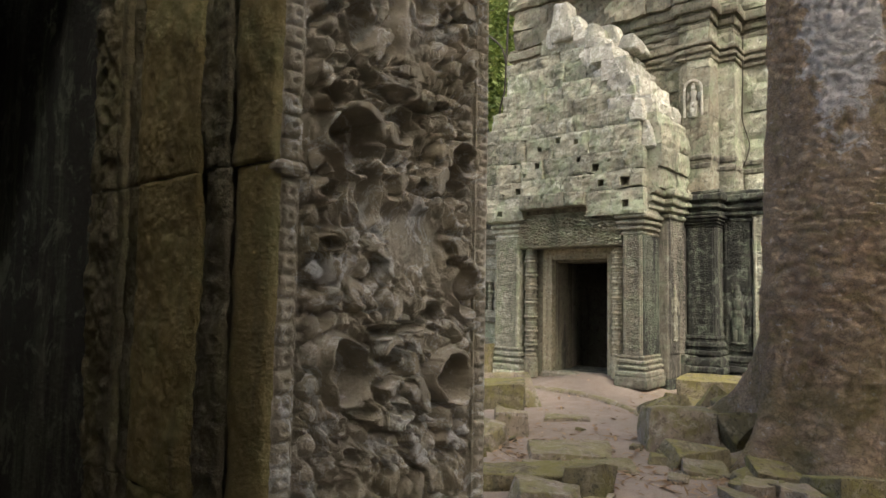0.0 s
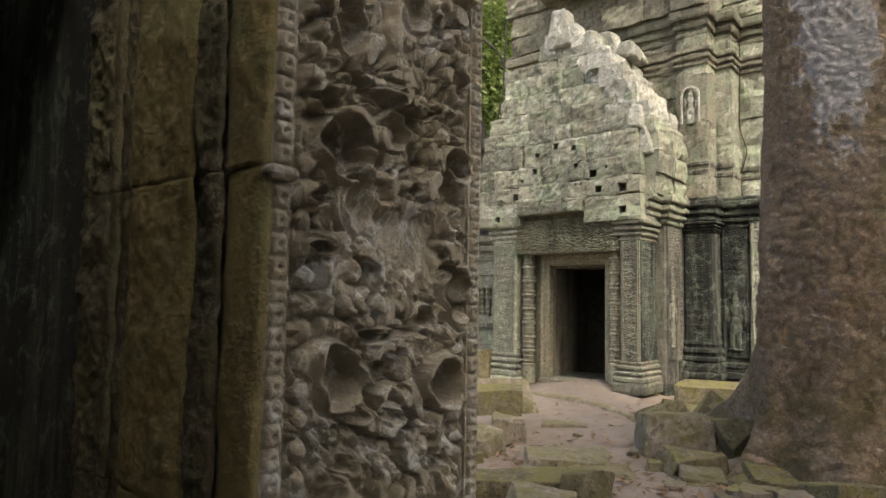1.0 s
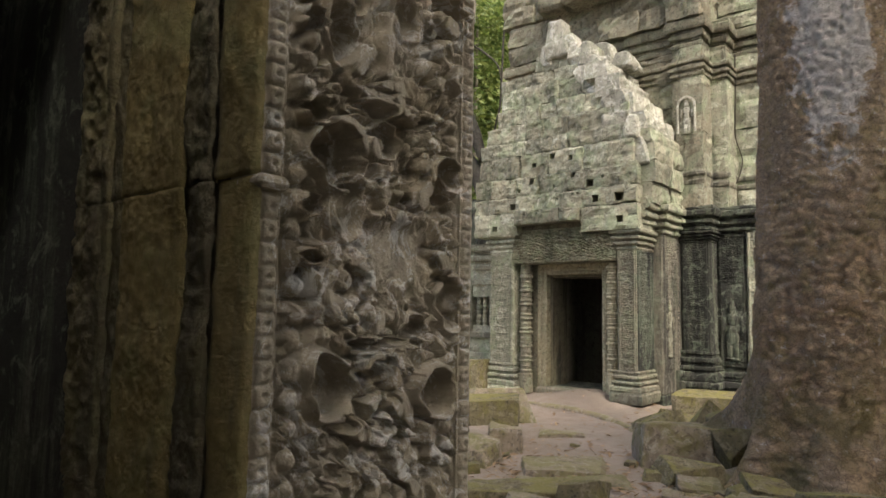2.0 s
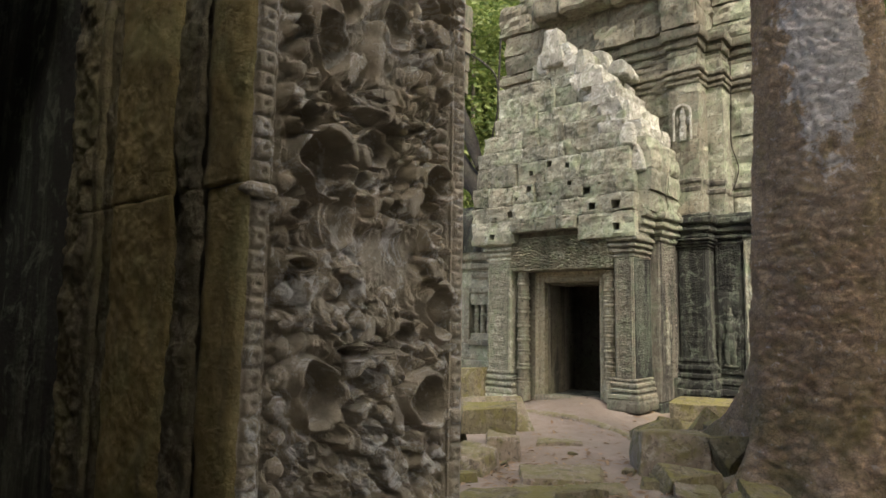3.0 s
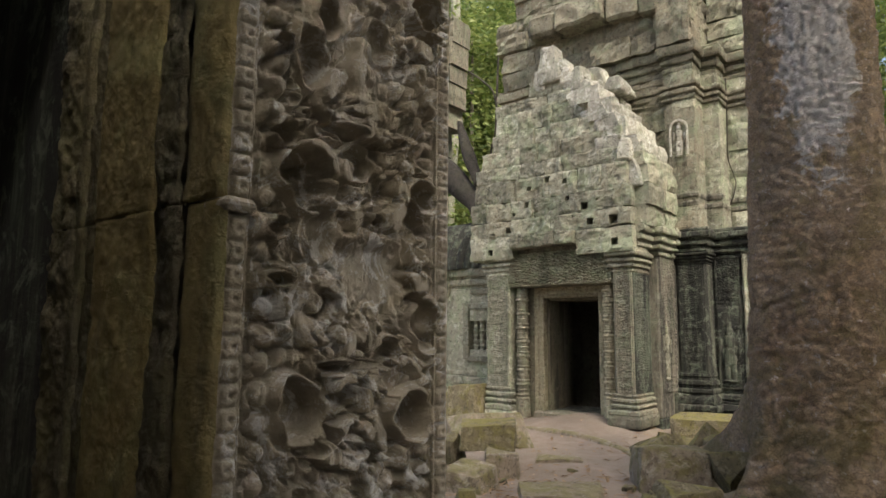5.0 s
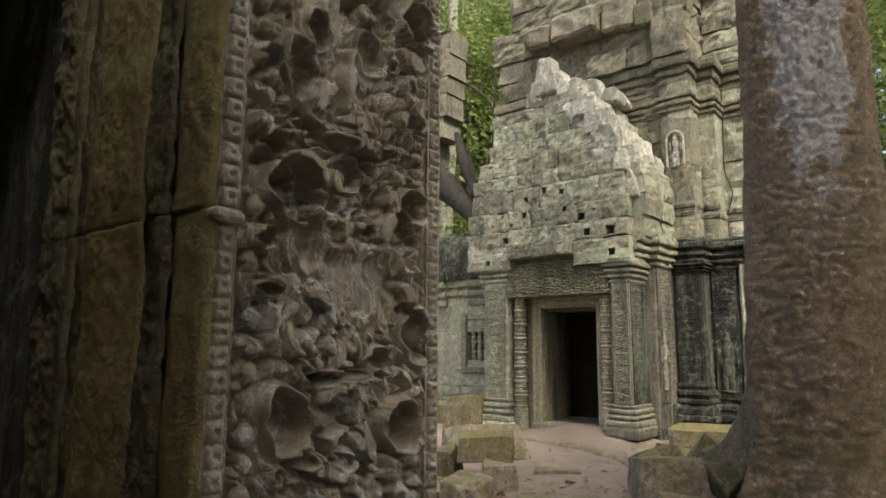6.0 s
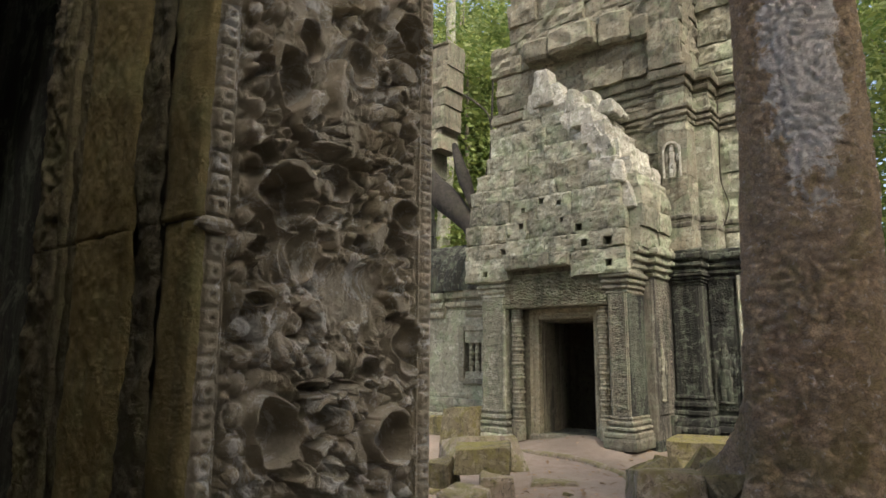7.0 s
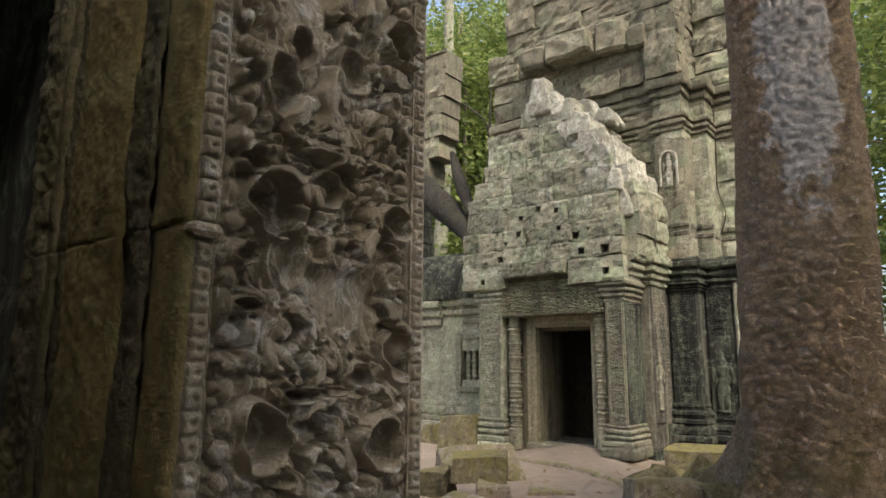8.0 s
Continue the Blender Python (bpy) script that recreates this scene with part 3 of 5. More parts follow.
def cornice(path, z0, z1, out, material, seed, bands=None, name="cornice_block", parent=None):
    bands = bands or ((1, 0.05), (0.5, 0.02), (1, 0.12), (0.6, 0.08), (1.3, 0.2), (0.6, 0.14), (1.6, 0.26), (1.0, 0.18))
    r = random.Random(seed)
    for piece in cut_path(path, r):
        j, dz = r.uniform(-0.07, 0.025), r.uniform(-0.025, 0.025)
        k = out * r.uniform(0.82, 1.1)
        bb = tuple((q, p * k * r.uniform(0.9, 1.08)) for q, p in bands)
        part(name, *moulding(torus_profile(z0 + dz, z1 + dz, bb, j, -0.4), piece, 0.045, 0.02, seed + j), material, parent or temple)


def relief_figure(x, y, z, h, side, material, arch=True):
    """A worn standing figure in relief, kept to plain rounded shapes."""
    bm = bmesh.new()
    for cx, cz, rx, rz, d in ((0, 0.9, 0.085, 0.085, 0.07), (0, 0.99, 0.06, 0.07, 0.05), (0, 0.72, 0.12, 0.13, 0.08), (0, 0.52, 0.1, 0.12, 0.07), (0, 0.38, 0.14, 0.14, 0.08), (-0.05, 0.18, 0.065, 0.2, 0.06), (0.05, 0.18, 0.065, 0.2, 0.06), (-0.17, 0.66, 0.045, 0.15, 0.05), (0.17, 0.62, 0.045, 0.14, 0.05), (0.0, 0.01, 0.16, 0.03, 0.08)):
        m = Matrix.Translation((cx * h, 0, cz * h)) @ Matrix.Diagonal((rx * h * 0.88, d * h * 0.36, rz * h * 1.08, 1))
        bmesh.ops.create_icosphere(bm, subdivisions=2, radius=1, matrix=m)
    turn = pose(x, y, z, 0, 0, 90 if side == "x" else 0)
    for v in bm.verts:
        v.co = turn @ (v.co + 0.012 * noise.noise_vector(v.co * 12))
    me = bpy.data.meshes.new("relief_figure")
    bm.to_mesh(me)
    bm.free()
    me.polygons.foreach_set("use_smooth", [True] * len(me.polygons))
    me.materials.append(material)
    ob = new("relief_figure", me)
    ob.parent = temple
    tagged(ob, "worn standing figure carved in low relief")
    if not arch:
        return
    # its arched niche
    n = 18
    pts = [(-0.24 * h, 0.0)] + [(-0.24 * h * math.cos(math.pi * k / n), 0.82 * h + 0.3 * h * math.sin(math.pi * k / n)) for k in range(n + 1)] + [(0.24 * h, 0.0)]
    vs, fs = [], []
    for a, c in pts:
        for ko, dd in ((1.0, 0.0), (1.0, 0.035), (1.22, 0.035), (1.22, 0.0)):
            vs.append(tuple(turn @ Vector((a * ko, -dd, c * (1 + (ko - 1) * 0.25)))))
    for k in range(len(pts) - 1):
        for q in range(4):
            fs.append((k * 4 + q, k * 4 + (q + 1) % 4, k * 4 + 4 + (q + 1) % 4, k * 4 + 4 + q))
    part("niche_arch", vs, fs, material, temple)


relief_figure(1.452, 0.62, 0.62, 0.9, "x", STONE, False)
relief_figure(2.21, 1.475, 0.58, 0.94, "-y", STONE_DARK, False)
relief_figure(1.66, 1.0, 4.52, 0.56, "-y", STONE_WHITE, True)
cornice([(1.3, -0.32), (1.3, 0.34), (1.44, 0.34), (1.44, 1.1)], 2.66, 3.2, 0.7, STONE, 2)
cornice(BODY_PATH[1:], 2.66, 3.2, 0.75, STONE_DARK, 1)
# base mouldings of the body
cornice(BODY_PATH, -0.25, 0.35, 0.8, STONE_DARK, 5, ((2, 0.3), (0.7, 0.2), (1, 0.22), (0.5, 0.1), (1, 0.12)), "base_block")


# upper storey: a stepped tower corner with moulded bands
UP_PATH = [(-2.2, 2.4), (-2.2, 1.15), (1.4, 1.15), (1.4, 1.03), (1.93, 1.03), (1.93, 1.5), (2.2, 1.5), (2.2, 2.0), (3.6, 2.0), (3.6, 4.0)]
THIN = ((0.8, 0.05), (0.5, 0.0), (1, 0.1), (0.4, 0.03), (0.9, 0.14))
masonry(temple, STONE_BROWN, lambda z: -2.2, lambda z: 1.4, 3.1, 6.1, lambda z: 1.15, 0.6, rnd, (0.32, 0.45), (0.5, 1.0), rough=0.045, gap=0.006, jut=0.02)
masonry(temple, STONE_BROWN, lambda z: 1.4, lambda z: 1.93, 3.1, 6.1, lambda z: 1.03, 0.6, rnd, (0.42, 0.6), (0.5, 0.6), rough=0.03, gap=0.004, jut=0.008)
masonry(temple, STONE, lambda z: 1.03, lambda z: 1.6, 3.2, 6.1, lambda z: -1.93, 0.4, rnd, (0.42, 0.6), (0.5, 0.8), "x", rough=0.03, gap=0.004, jut=0.008)
masonry(temple, STONE, lambda z: 1.94, lambda z: 2.2, 3.2, 6.1, lambda z: 1.5, 0.5, rnd, (0.42, 0.6), (0.3, 0.4), rough=0.02, gap=0.004, jut=0.008)
masonry(temple, STONE_PALE, lambda z: 1.5, lambda z: 2.6, 3.2, 6.1, lambda z: -2.2, 0.4, rnd, (0.42, 0.6), (0.5, 0.8), "x", rough=0.03, gap=0.004, jut=0.008)
masonry(temple, STONE_PALE, lambda z: 2.2, lambda z: 3.6, 3.2, 6.1, lambda z: 2.0, 0.5, rnd, (0.42, 0.6), (0.5, 1.0), rough=0.035, gap=0.005, jut=0.012)
cornice(UP_PATH[2:], 3.45, 3.85, 0.55, STONE_STREAK, 19, THIN)
cornice(UP_PATH, 5.56, 5.86, 0.42, STONE_BROWN, 23, THIN)
cornice(UP_PATH, 6.05, 6.62, 0.5, STONE_BROWN, 9, ((1, 0.04), (0.5, 0.0), (1, 0.12), (0.5, 0.08), (1.6, 0.24), (0.6, 0.16)))
masonry(temple, STONE_BROWN, lambda z: -2.15, lambda z: 1.95, 6.6, 7.45, lambda z: 1.0, 0.6, rnd, (0.3, 0.5), (0.5, 1.1), rough=0.06, gap=0.006, jut=0.04)
masonry(temple, STONE_BROWN, lambda z: 1.35, lambda z: 1.93, 6.6, 9.5, lambda z: 0.9, 0.4, rnd, (0.35, 0.55), (0.5, 0.6), rough=0.04, gap=0.005, jut=0.015)
masonry(temple, STONE_BROWN, lambda z: 0.92, lambda z: 2.8, 6.6, 9.5, lambda z: -1.95, 0.5, rnd, (0.3, 0.5), (0.5, 1.1), "x", rough=0.045, gap=0.006)
masonry(temple, STONE, lambda z: 1.96, lambda z: 3.5, 6.6, 9.5, lambda z: 1.9, 0.5, rnd, (0.3, 0.5), (0.5, 1.1), rough=0.045, gap=0.006)
# a course of long worn stones hangs over, broken at its ends
for xa, xb, ya, za, zb in ((-1.25, -0.6, 0.62, 7.42, 7.86), (-0.6, 0.38, 0.56, 7.4, 7.9), (0.4, 1.02, 0.8, 7.35, 8.0), (1.02, 1.4, 0.85, 7.3, 7.75)):
    part("cornice_block", *worn_box(xa, xb, ya, 1.6, za, zb, rnd, 0.06, 0.05, 6), STONE_BROWN, temple)
masonry(temple, STONE_BROWN, step_line([(7.45, -2.2), (8.3, -2.4), (8.35, -1.8), (11.5, -1.7)]), lambda z: 1.35, 7.45, 11.5, lambda z: 0.98, 0.6, rnd, (0.35, 0.5), (0.6, 1.1), rough=0.06, gap=0.006, jut=0.05)
for bx in ((-2.15, 3.5, 2.55, 6.0, -0.2, 11.0), (-1.9, 1.5, 1.6, 2.6, 2.9, 11.2), (1.5, 3.3, 1.75, 2.4, -0.2, 3.2)):
    part("core", *box(*bx), STONE_INSIDE, temple)

# ---------- the low wing ----------
wing = empty("temple_wing", (0, 0, 0), "low sandstone gallery wing with a balustered window", "temple")
masonry(wing, STONE_PALE, lambda z: -9.0, lambda z: -1.6, 0.3, 2.3, lambda z: 0.95, 0.5, rnd, (0.6, 0.9), (0.8, 1.4), gap=0.003, jut=0.006, edge=0.006, rough=0.015, skip=lambda u, z: -3.0 < u < -1.9 and 0.9 < z < 1.9)
cornice([(-9.0, 0.95), (-1.6, 0.95)], 2.2, 2.75, 1.0, STONE, 3, ((1, 0.05), (0.5, 0.02), (1, 0.1), (0.5, 0.05), (1.2, 0.16)), "cornice_block", wing)
cornice([(-9.0, 0.95), (-1.6, 0.95)], -0.25, 0.55, 1.0, STONE, 4, ((2, 0.3), (0.7, 0.16), (1, 0.2), (0.6, 0.08)), "base_block", wing)
# baluster window
for x in (-2.86, -2.7, -2.54, -2.38, -2.22, -2.06):
    pr = [(0.055 * (1 + 0.18 * math.sin(i * 2.1) + 0.1 * math.sin(i * 0.9)), 0.85 + 1.05 * i / 30) for i in range(31)]
    part("baluster", *lathe(pr, x, 1.05, 10, 0.003), STONE, wing)
for a, b_, c, d in ((-3.1, -2.96, 0.8, 2.0), (-1.98, -1.84, 0.8, 2.0), (-2.96, -1.98, 1.88, 2.0), (-2.96, -1.98, 0.76, 0.88)):
    part("window_frame", *worn_box(a, b_, 0.88, 1.3, c, d, rnd, 0.012, 0.006, 3), STONE, wing)
part("wall", *box(-9.0, -1.5, 1.6, 1.9, -0.2, 3.0), STONE_INSIDE, wing)
# ribbed half vault
for i in range(34):
    x = -9.0 + i * 0.22
    vs, fs = [], []
    for k in range(12):
        a = k / 11 * math.pi / 2
        y, z = 0.85 + 1.3 * (1 - math.cos(a)), 2.75 + 1.15 * math.sin(a)
        for j in range(5):
            b = j / 4 * math.pi
            o = 0.1 * math.sin(b)
            vs.append((x + 0.22 * j / 4, y - o * math.cos(a), z + o * math.sin(a)))
    for k in range(11):
        for j in range(4):
            q = k * 5 + j
            fs.append((q, q + 1, q + 6, q + 5))
    part("roof_rib", vs, fs, STONE_DARK, wing, smooth=True)

# ---------- the carved pillar beside the camera ----------
pillar = empty("carved_pillar", (0, 0, 0), "deeply carved sandstone door pillar with beaded borders", "pillar")
PX, PY = 4.55, -9.56
# worn bowls: y, z, half width, half height, depth, rim
BOWLS = [(-9.454, 1.612, 0.064, 0.051, 0.085, 1.0), (-9.452, 1.210, 0.054, 0.045, 0.085, 1.2), (-9.178, 1.178, 0.052, 0.050, 0.080, 1.6), (-9.156, 1.625, 0.045, 0.032, 0.075, 2.0), (-9.367, 1.713, 0.044, 0.019, 0.085, 0.5), (-9.338, 1.664, 0.035, 0.033, 0.080, 0.6), (-9.419, 1.525, 0.037, 0.045, 0.070, 0.3), (-9.508, 1.679, 0.024, 0.022, 0.055, 1.5), (-9.523, 1.835, 0.023, 0.018, 0.050, 1.3), (-9.453, 1.839, 0.037, 0.047, 0.050, 0.3), (-9.418, 1.923, 0.030, 0.035, 0.070, 0.4), (-9.145, 2.040, 0.058, 0.040, 0.070, 1.5)]
CUPS = [(-9.383, 1.284, 0.038, 0.013, 0.075, 0.4), (-9.314, 1.286, 0.029, 0.007, 0.060, 0.5), (-9.356, 1.226, 0.027, 0.034, 0.070, 0.6), (-9.421, 1.145, 0.023, 0.014, 0.060, 0.8), (-9.129, 1.355, 0.045, 0.043, 0.045, 0.3), (-9.239, 1.306, 0.042, 0.027, 0.040, 0.3), (-9.512, 1.513, 0.018, 0.019, 0.060, 1.0), (-9.503, 1.433, 0.024, 0.013, 0.050, 0.6), (-9.279, 1.550, 0.027, 0.020, 0.060, 0.8), (-9.252, 1.718, 0.033, 0.010, 0.060, 0.3), (-9.330, 1.129, 0.018, 0.014, 0.050, 1.2), (-9.234, 1.253, 0.019, 0.033, 0.050, 0.4), (-9.451, 1.063, 0.021, 0.013, 0.050, 0.6), (-9.282, 1.926, 0.043, 0.035, 0.030, 0.3)]
# raised stems and leaf edges, as lines of (y, z)
STEMS = [[(-9.411, 1.812), (-9.436, 1.761), (-9.407, 1.735), (-9.345, 1.727), (-9.258, 1.723)], [(-9.354, 1.774), (-9.305, 1.749)], [(-9.352, 1.900), (-9.358, 1.795)], [(-9.196, 1.958), (-9.142, 1.926), (-9.126, 1.814)], [(-9.305, 1.254), (-9.306, 1.204), (-9.274, 1.143)], [(-9.362, 1.158), (-9.332, 1.183), (-9.296, 1.163), (-9.264, 1.113)], [(-9.401, 1.135), (-9.368, 1.109), (-9.329, 1.117), (-9.327, 1.144)], [(-9.374, 1.259), (-9.303, 1.275), (-9.281, 1.260)], [(-9.401, 1.442), (-9.385, 1.407), (-9.389, 1.371), (-9.360, 1.325), (-9.375, 1.298)], [(-9.526, 1.805), (-9.523, 1.745), (-9.533, 1.703)], [(-9.199, 1.458), (-9.136, 1.414), (-9.106, 1.355)], [(-9.314, 1.093), (-9.280, 1.044), (-9.251, 1.006)], [(-9.454, 1.662), (-9.407, 1.660), (-9.380, 1.624)], [(-9.206, 1.107), (-9.192, 1.062)], [(-9.248, 1.662), (-9.221, 1.620), (-9.240, 1.567)]]


def line_distance(y, z, pts):
    """Distance to a bent line, and the way along it from 0 to 1."""
    best, along = np.full(y.shape, 9.0), np.zeros(y.shape)
    n = len(pts) - 1
    for i, ((ay, az), (by, bz)) in enumerate(zip(pts[:-1], pts[1:])):
        dy, dz = by - ay, bz - az
        k = np.clip(((y - ay) * dy + (z - az) * dz) / (dy * dy + dz * dz), 0, 1)
        d = np.hypot(y - ay - k * dy, z - az - k * dz)
        along = np.where(d < best, (i + k) / n, along)
        best = np.minimum(best, d)
    return best, along


def scrollwork(s, t):
    """Deep foliage scrolls, worn hollow, over the pillar's face."""
    y, z = s + PY, t + PANEL_Z0
    wy = 0.016 * fbm2(y * 16, z * 16, 3, 2)
    wz = 0.016 * fbm2(y * 16 + 7, z * 16 + 3, 5, 2)
    a, b = y + wy, z + wz

    def step(q, w):
        q = np.clip(q / w * 0.5 + 0.5, 0, 1)
        return q * q * (3 - 2 * q)

    # smooth worn tracts among the carving
    plain = np.clip(fbm2(y * 7 + 3, z * 5.5, 14, 2) * 3 - 0.25 + 1.6 * np.exp(-(((y + 9.47) / 0.05) ** 2 + ((z - 1.4) / 0.09) ** 2)), 0, 1)
    h = 0.012 * fbm2(a * 9, b * 7, 31, 3)
    quiet = np.zeros_like(y)
    rings = []
    for cy, cz, ry, rz, dep, rim in BOWLS + CUPS:
        ang = np.arctan2((z - cz) / rz, (y - cy) / ry)
        q = np.hypot((y + 0.6 * wy - cy + 0.1 * ry) / (0.84 * ry), (z + 0.6 * wz - cz) / rz) * (1 + 0.1 * np.cos(2 * ang + 40 * cy) + 0.07 * np.cos(3 * ang + 70 * cz))
        rings.append((q, min(dep, 1.45 * min(ry, rz)), rim, ang))
        quiet = np.maximum(quiet, step(1.5 - q, 0.2))
    # rows of small buds run up both sides
    side = np.maximum(np.exp(-((s - 0.032) / 0.022) ** 4), np.exp(-((s - 0.437) / 0.022) ** 4))
    plain = plain * (1 - side)
    keep = (1 - 0.9 * plain) * (1 - quiet)
    # curled leaves and buds, cut free of each other by deep channels
    curl = step(fbm2(y * 5 + 9, z * 4, 25, 2), 0.15)
    for size, seed, dep, bump, area in ((21.0, 2, 0.028, 0.018, curl), (32.0, 4, 0.024, 0.014, 1 - curl)):
        d, r1, r2 = spots(a * size, b * size * 0.55, seed)
        rad = 0.36 + 0.2 * r2
        lump = np.sqrt(np.clip(1 - (d / rad) ** 2, 0, 1))
        lobe = 0.5 + 0.5 * np.cos(d / rad * 9 + 6 * r1)
        cup = step(rad * 0.5 - d, 0.07) * (r1 < 0.3)
        cut = step(d - rad, 0.1)
        h = h + keep * area * (bump * lump * (0.75 + 0.5 * r2) + 0.005 * lobe * lump - dep * cut * (0.4 + 0.6 * r1) - 0.8 * dep * cup)
    d, r1, r2 = spots(a * 58, b * 40, 6)
    h = h + keep * (0.009 * np.sqrt(np.clip(1 - (d / 0.5) ** 2, 0, 1)) * (r1 > 0.45) - 0.017 * step(0.3 - d, 0.1) * (r1 < 0.2))
    for ka, kb, seed, amp in ((16, 8, 8, 0.016), (27, 13, 18, 0.010)):
        vein = 1 - np.clip(np.abs(fbm2(a * ka, b * kb, seed, 2)) * 7, 0, 1)
        h = h + keep * amp * np.sqrt(vein)
    # the separate buds of the side rows
    for s0, pitch, ph in ((0.034, 0.047, 0.01), (0.437, 0.036, 0.02)):
        k = (t + ph + 0.25 * wz) / pitch
        f = (k - np.floor(k) - 0.5) * pitch
        q = np.hypot((s - s0 + wy) / 0.019, f / (pitch * 0.43))
        row = np.exp(-((s - s0) / 0.021) ** 6) * (1 - quiet)
        h = h * (1 - 0.85 * row) + row * (0.03 * np.sqrt(np.clip(1 - q * q, 0, 1)) - 0.024)
    h = h + 0.0022 * fbm2(a * 80, b * 80, 9, 3)
    for q, dep, rim, ang in rings:
        inside = step(1.0 - q, 0.1)
        bowl = -dep * np.clip(1.05 - q ** 3, 0, 2) ** 0.5
        edge = (0.6 + rim) * 0.015 * (1 + 0.35 * np.cos(5 * ang)) * np.exp(-((q - 1.17) / 0.12) ** 2)
        ring = np.exp(-((q - 1.2) / 0.17) ** 4) * min(1.0, 0.35 + 0.5 * rim)
        h = h * (1 - 0.85 * ring) + ring * 0.004
        h = h * (1 - inside) + inside * bowl + edge
    for pts in STEMS:
        d, k = line_distance(y + 0.8 * wy, z + 0.8 * wz, pts)
        w = 0.016 + 0.006 * np.cos(9 * k + 20 * pts[0][0])
        h = h + 0.03 * np.sqrt(np.clip(1 - (d / w) ** 2, 0, 1)) - 0.014 * np.exp(-((d - 1.35 * w) / 0.007) ** 2)
    edge = np.minimum(s, 0.47 - s)
    return np.where(edge < 0.008, -0.045, np.clip(h, -0.085, 0.035))


PANEL_Z0, PANEL_Z1 = 0.85, 2.2
part("carved_panel", *sheet((PX, PY, PANEL_Z0), (0, 1, 0), (0, 0, 1), (1, 0, 0), 0.47, PANEL_Z1 - PANEL_Z0, 300, 860, scrollwork), CARVED, pillar, "grey-brown panel of deep, worn foliage scrolls", smooth=True)


def beads(s, t):
    k = t / 0.037
    f = np.abs(k - np.floor(k) - 0.5) * 2
    c = np.abs(s - 0.022) / 0.017
    bead = np.sqrt(np.clip(1 - f ** 4, 0, 1)) * np.sqrt(np.clip(1 - c ** 4, 0, 1))
    notch = np.exp(-((f / 0.25) ** 2 + (c / 0.3) ** 2))
    return 0.019 * bead - 0.011 * notch - 0.008 + 0.005 * fbm2(s * 30, t * 30, 12, 4) + 0.006 * (np.abs(s - 0.022) > 0.018)


for y0, x0, z0, z1 in ((-9.612, 4.56, 0.3, 1.525), (-9.607, 4.555, 1.555, 2.6), (-9.09, 4.548, 0.3, 2.6)):
    part("bead_border", *sheet((x0, y0, z0), (0, 1, 0), (0, 0, 1), (1, 0, 0), 0.047, z1 - z0, 20, int((z1 - z0) * 380), beads), CARVED, pillar, "border of square stone beads", smooth=True)
part("border_knob", *worn_box(4.51, 4.583, -9.625, -9.565, 1.53, 1.552, rnd, 0.008, 0.003, 3), CARVED, pillar)
part("shaft", *box(4.05, 4.47, -9.6, -9.03, -0.3, 3.0), CARVED, pillar)
for y0, y1 in ((-9.605, -9.565), (-9.088, -9.045)):
    part("border_backing", *box(4.47, 4.548, y0, y1, -0.3, 3.0), CARVED, pillar)
part("lower_panel", *box(4.47, 4.53, -9.565, -9.088, -0.3, PANEL_Z0), CARVED, pillar)
part("upper_panel", *box(4.47, 4.53, -9.565, -9.088, PANEL_Z1, 3.0), CARVED, pillar)


def band_relief(width, crown, rough, seed, x0):
    """One upright moulding of the jamb: rounded across, weathered along."""
    def f(s, t):
        u = np.abs(s / width * 2 - 1)
        return crown * np.sqrt(np.clip(1 - u ** 4, 0, 1)) + rough * fbm2((s + x0) * 16, t * 11, seed, 4) + 0.35 * rough * fbm2((s + x0) * 70, t * 70, seed + 6, 2)
    return f


# upright mouldings: from x, to x, plane y, crown, roughness, dark
BANDS = [(3.918, 4.05, -9.628, 0.01, 0.02, 1), (4.0505, 4.0855, -9.63, 0.01, 0.007, 1), (4.086, 4.138, -9.627, 0.005, 0.013, 1),
         (4.1385, 4.3705, -9.63, 0.01, 0.008, 0), (4.371, 4.4585, -9.626, 0.005, 0.014, 1), (4.459, 4.568, -9.616, 0.012, 0.006, 0)]
for z0, z1, dx in ((0.1, 0.9885, 0.008), (0.99, 1.5485, 0.0), (1.55, 2.3, -0.014), (2.303, 3.0, 0.0)):
    for k, (xa, xb, yb, crown, rough, dark) in enumerate(BANDS):
        xa, xb = xa + dx, xb + (dx if xb < 4.5 else 0)
        part("moulding", *sheet((xa, yb, z0), (1, 0, 0), (0, 0, 1), (0, -1, 0), xb - xa, z1 - z0, max(12, int((xb - xa) * 190)), int((z1 - z0) * 190), band_relief(xb - xa, crown, rough, 4 + k, xa), 0.003), JAMB_DARK if dark else JAMB, pillar, "dark lichened jamb moulding" if dark else "brown-green jamb moulding", smooth=True)
part("jamb_backing", *box(3.91, 4.5, -9.605, -9.5, 0.0, 3.0), JAMB_DARK, pillar)

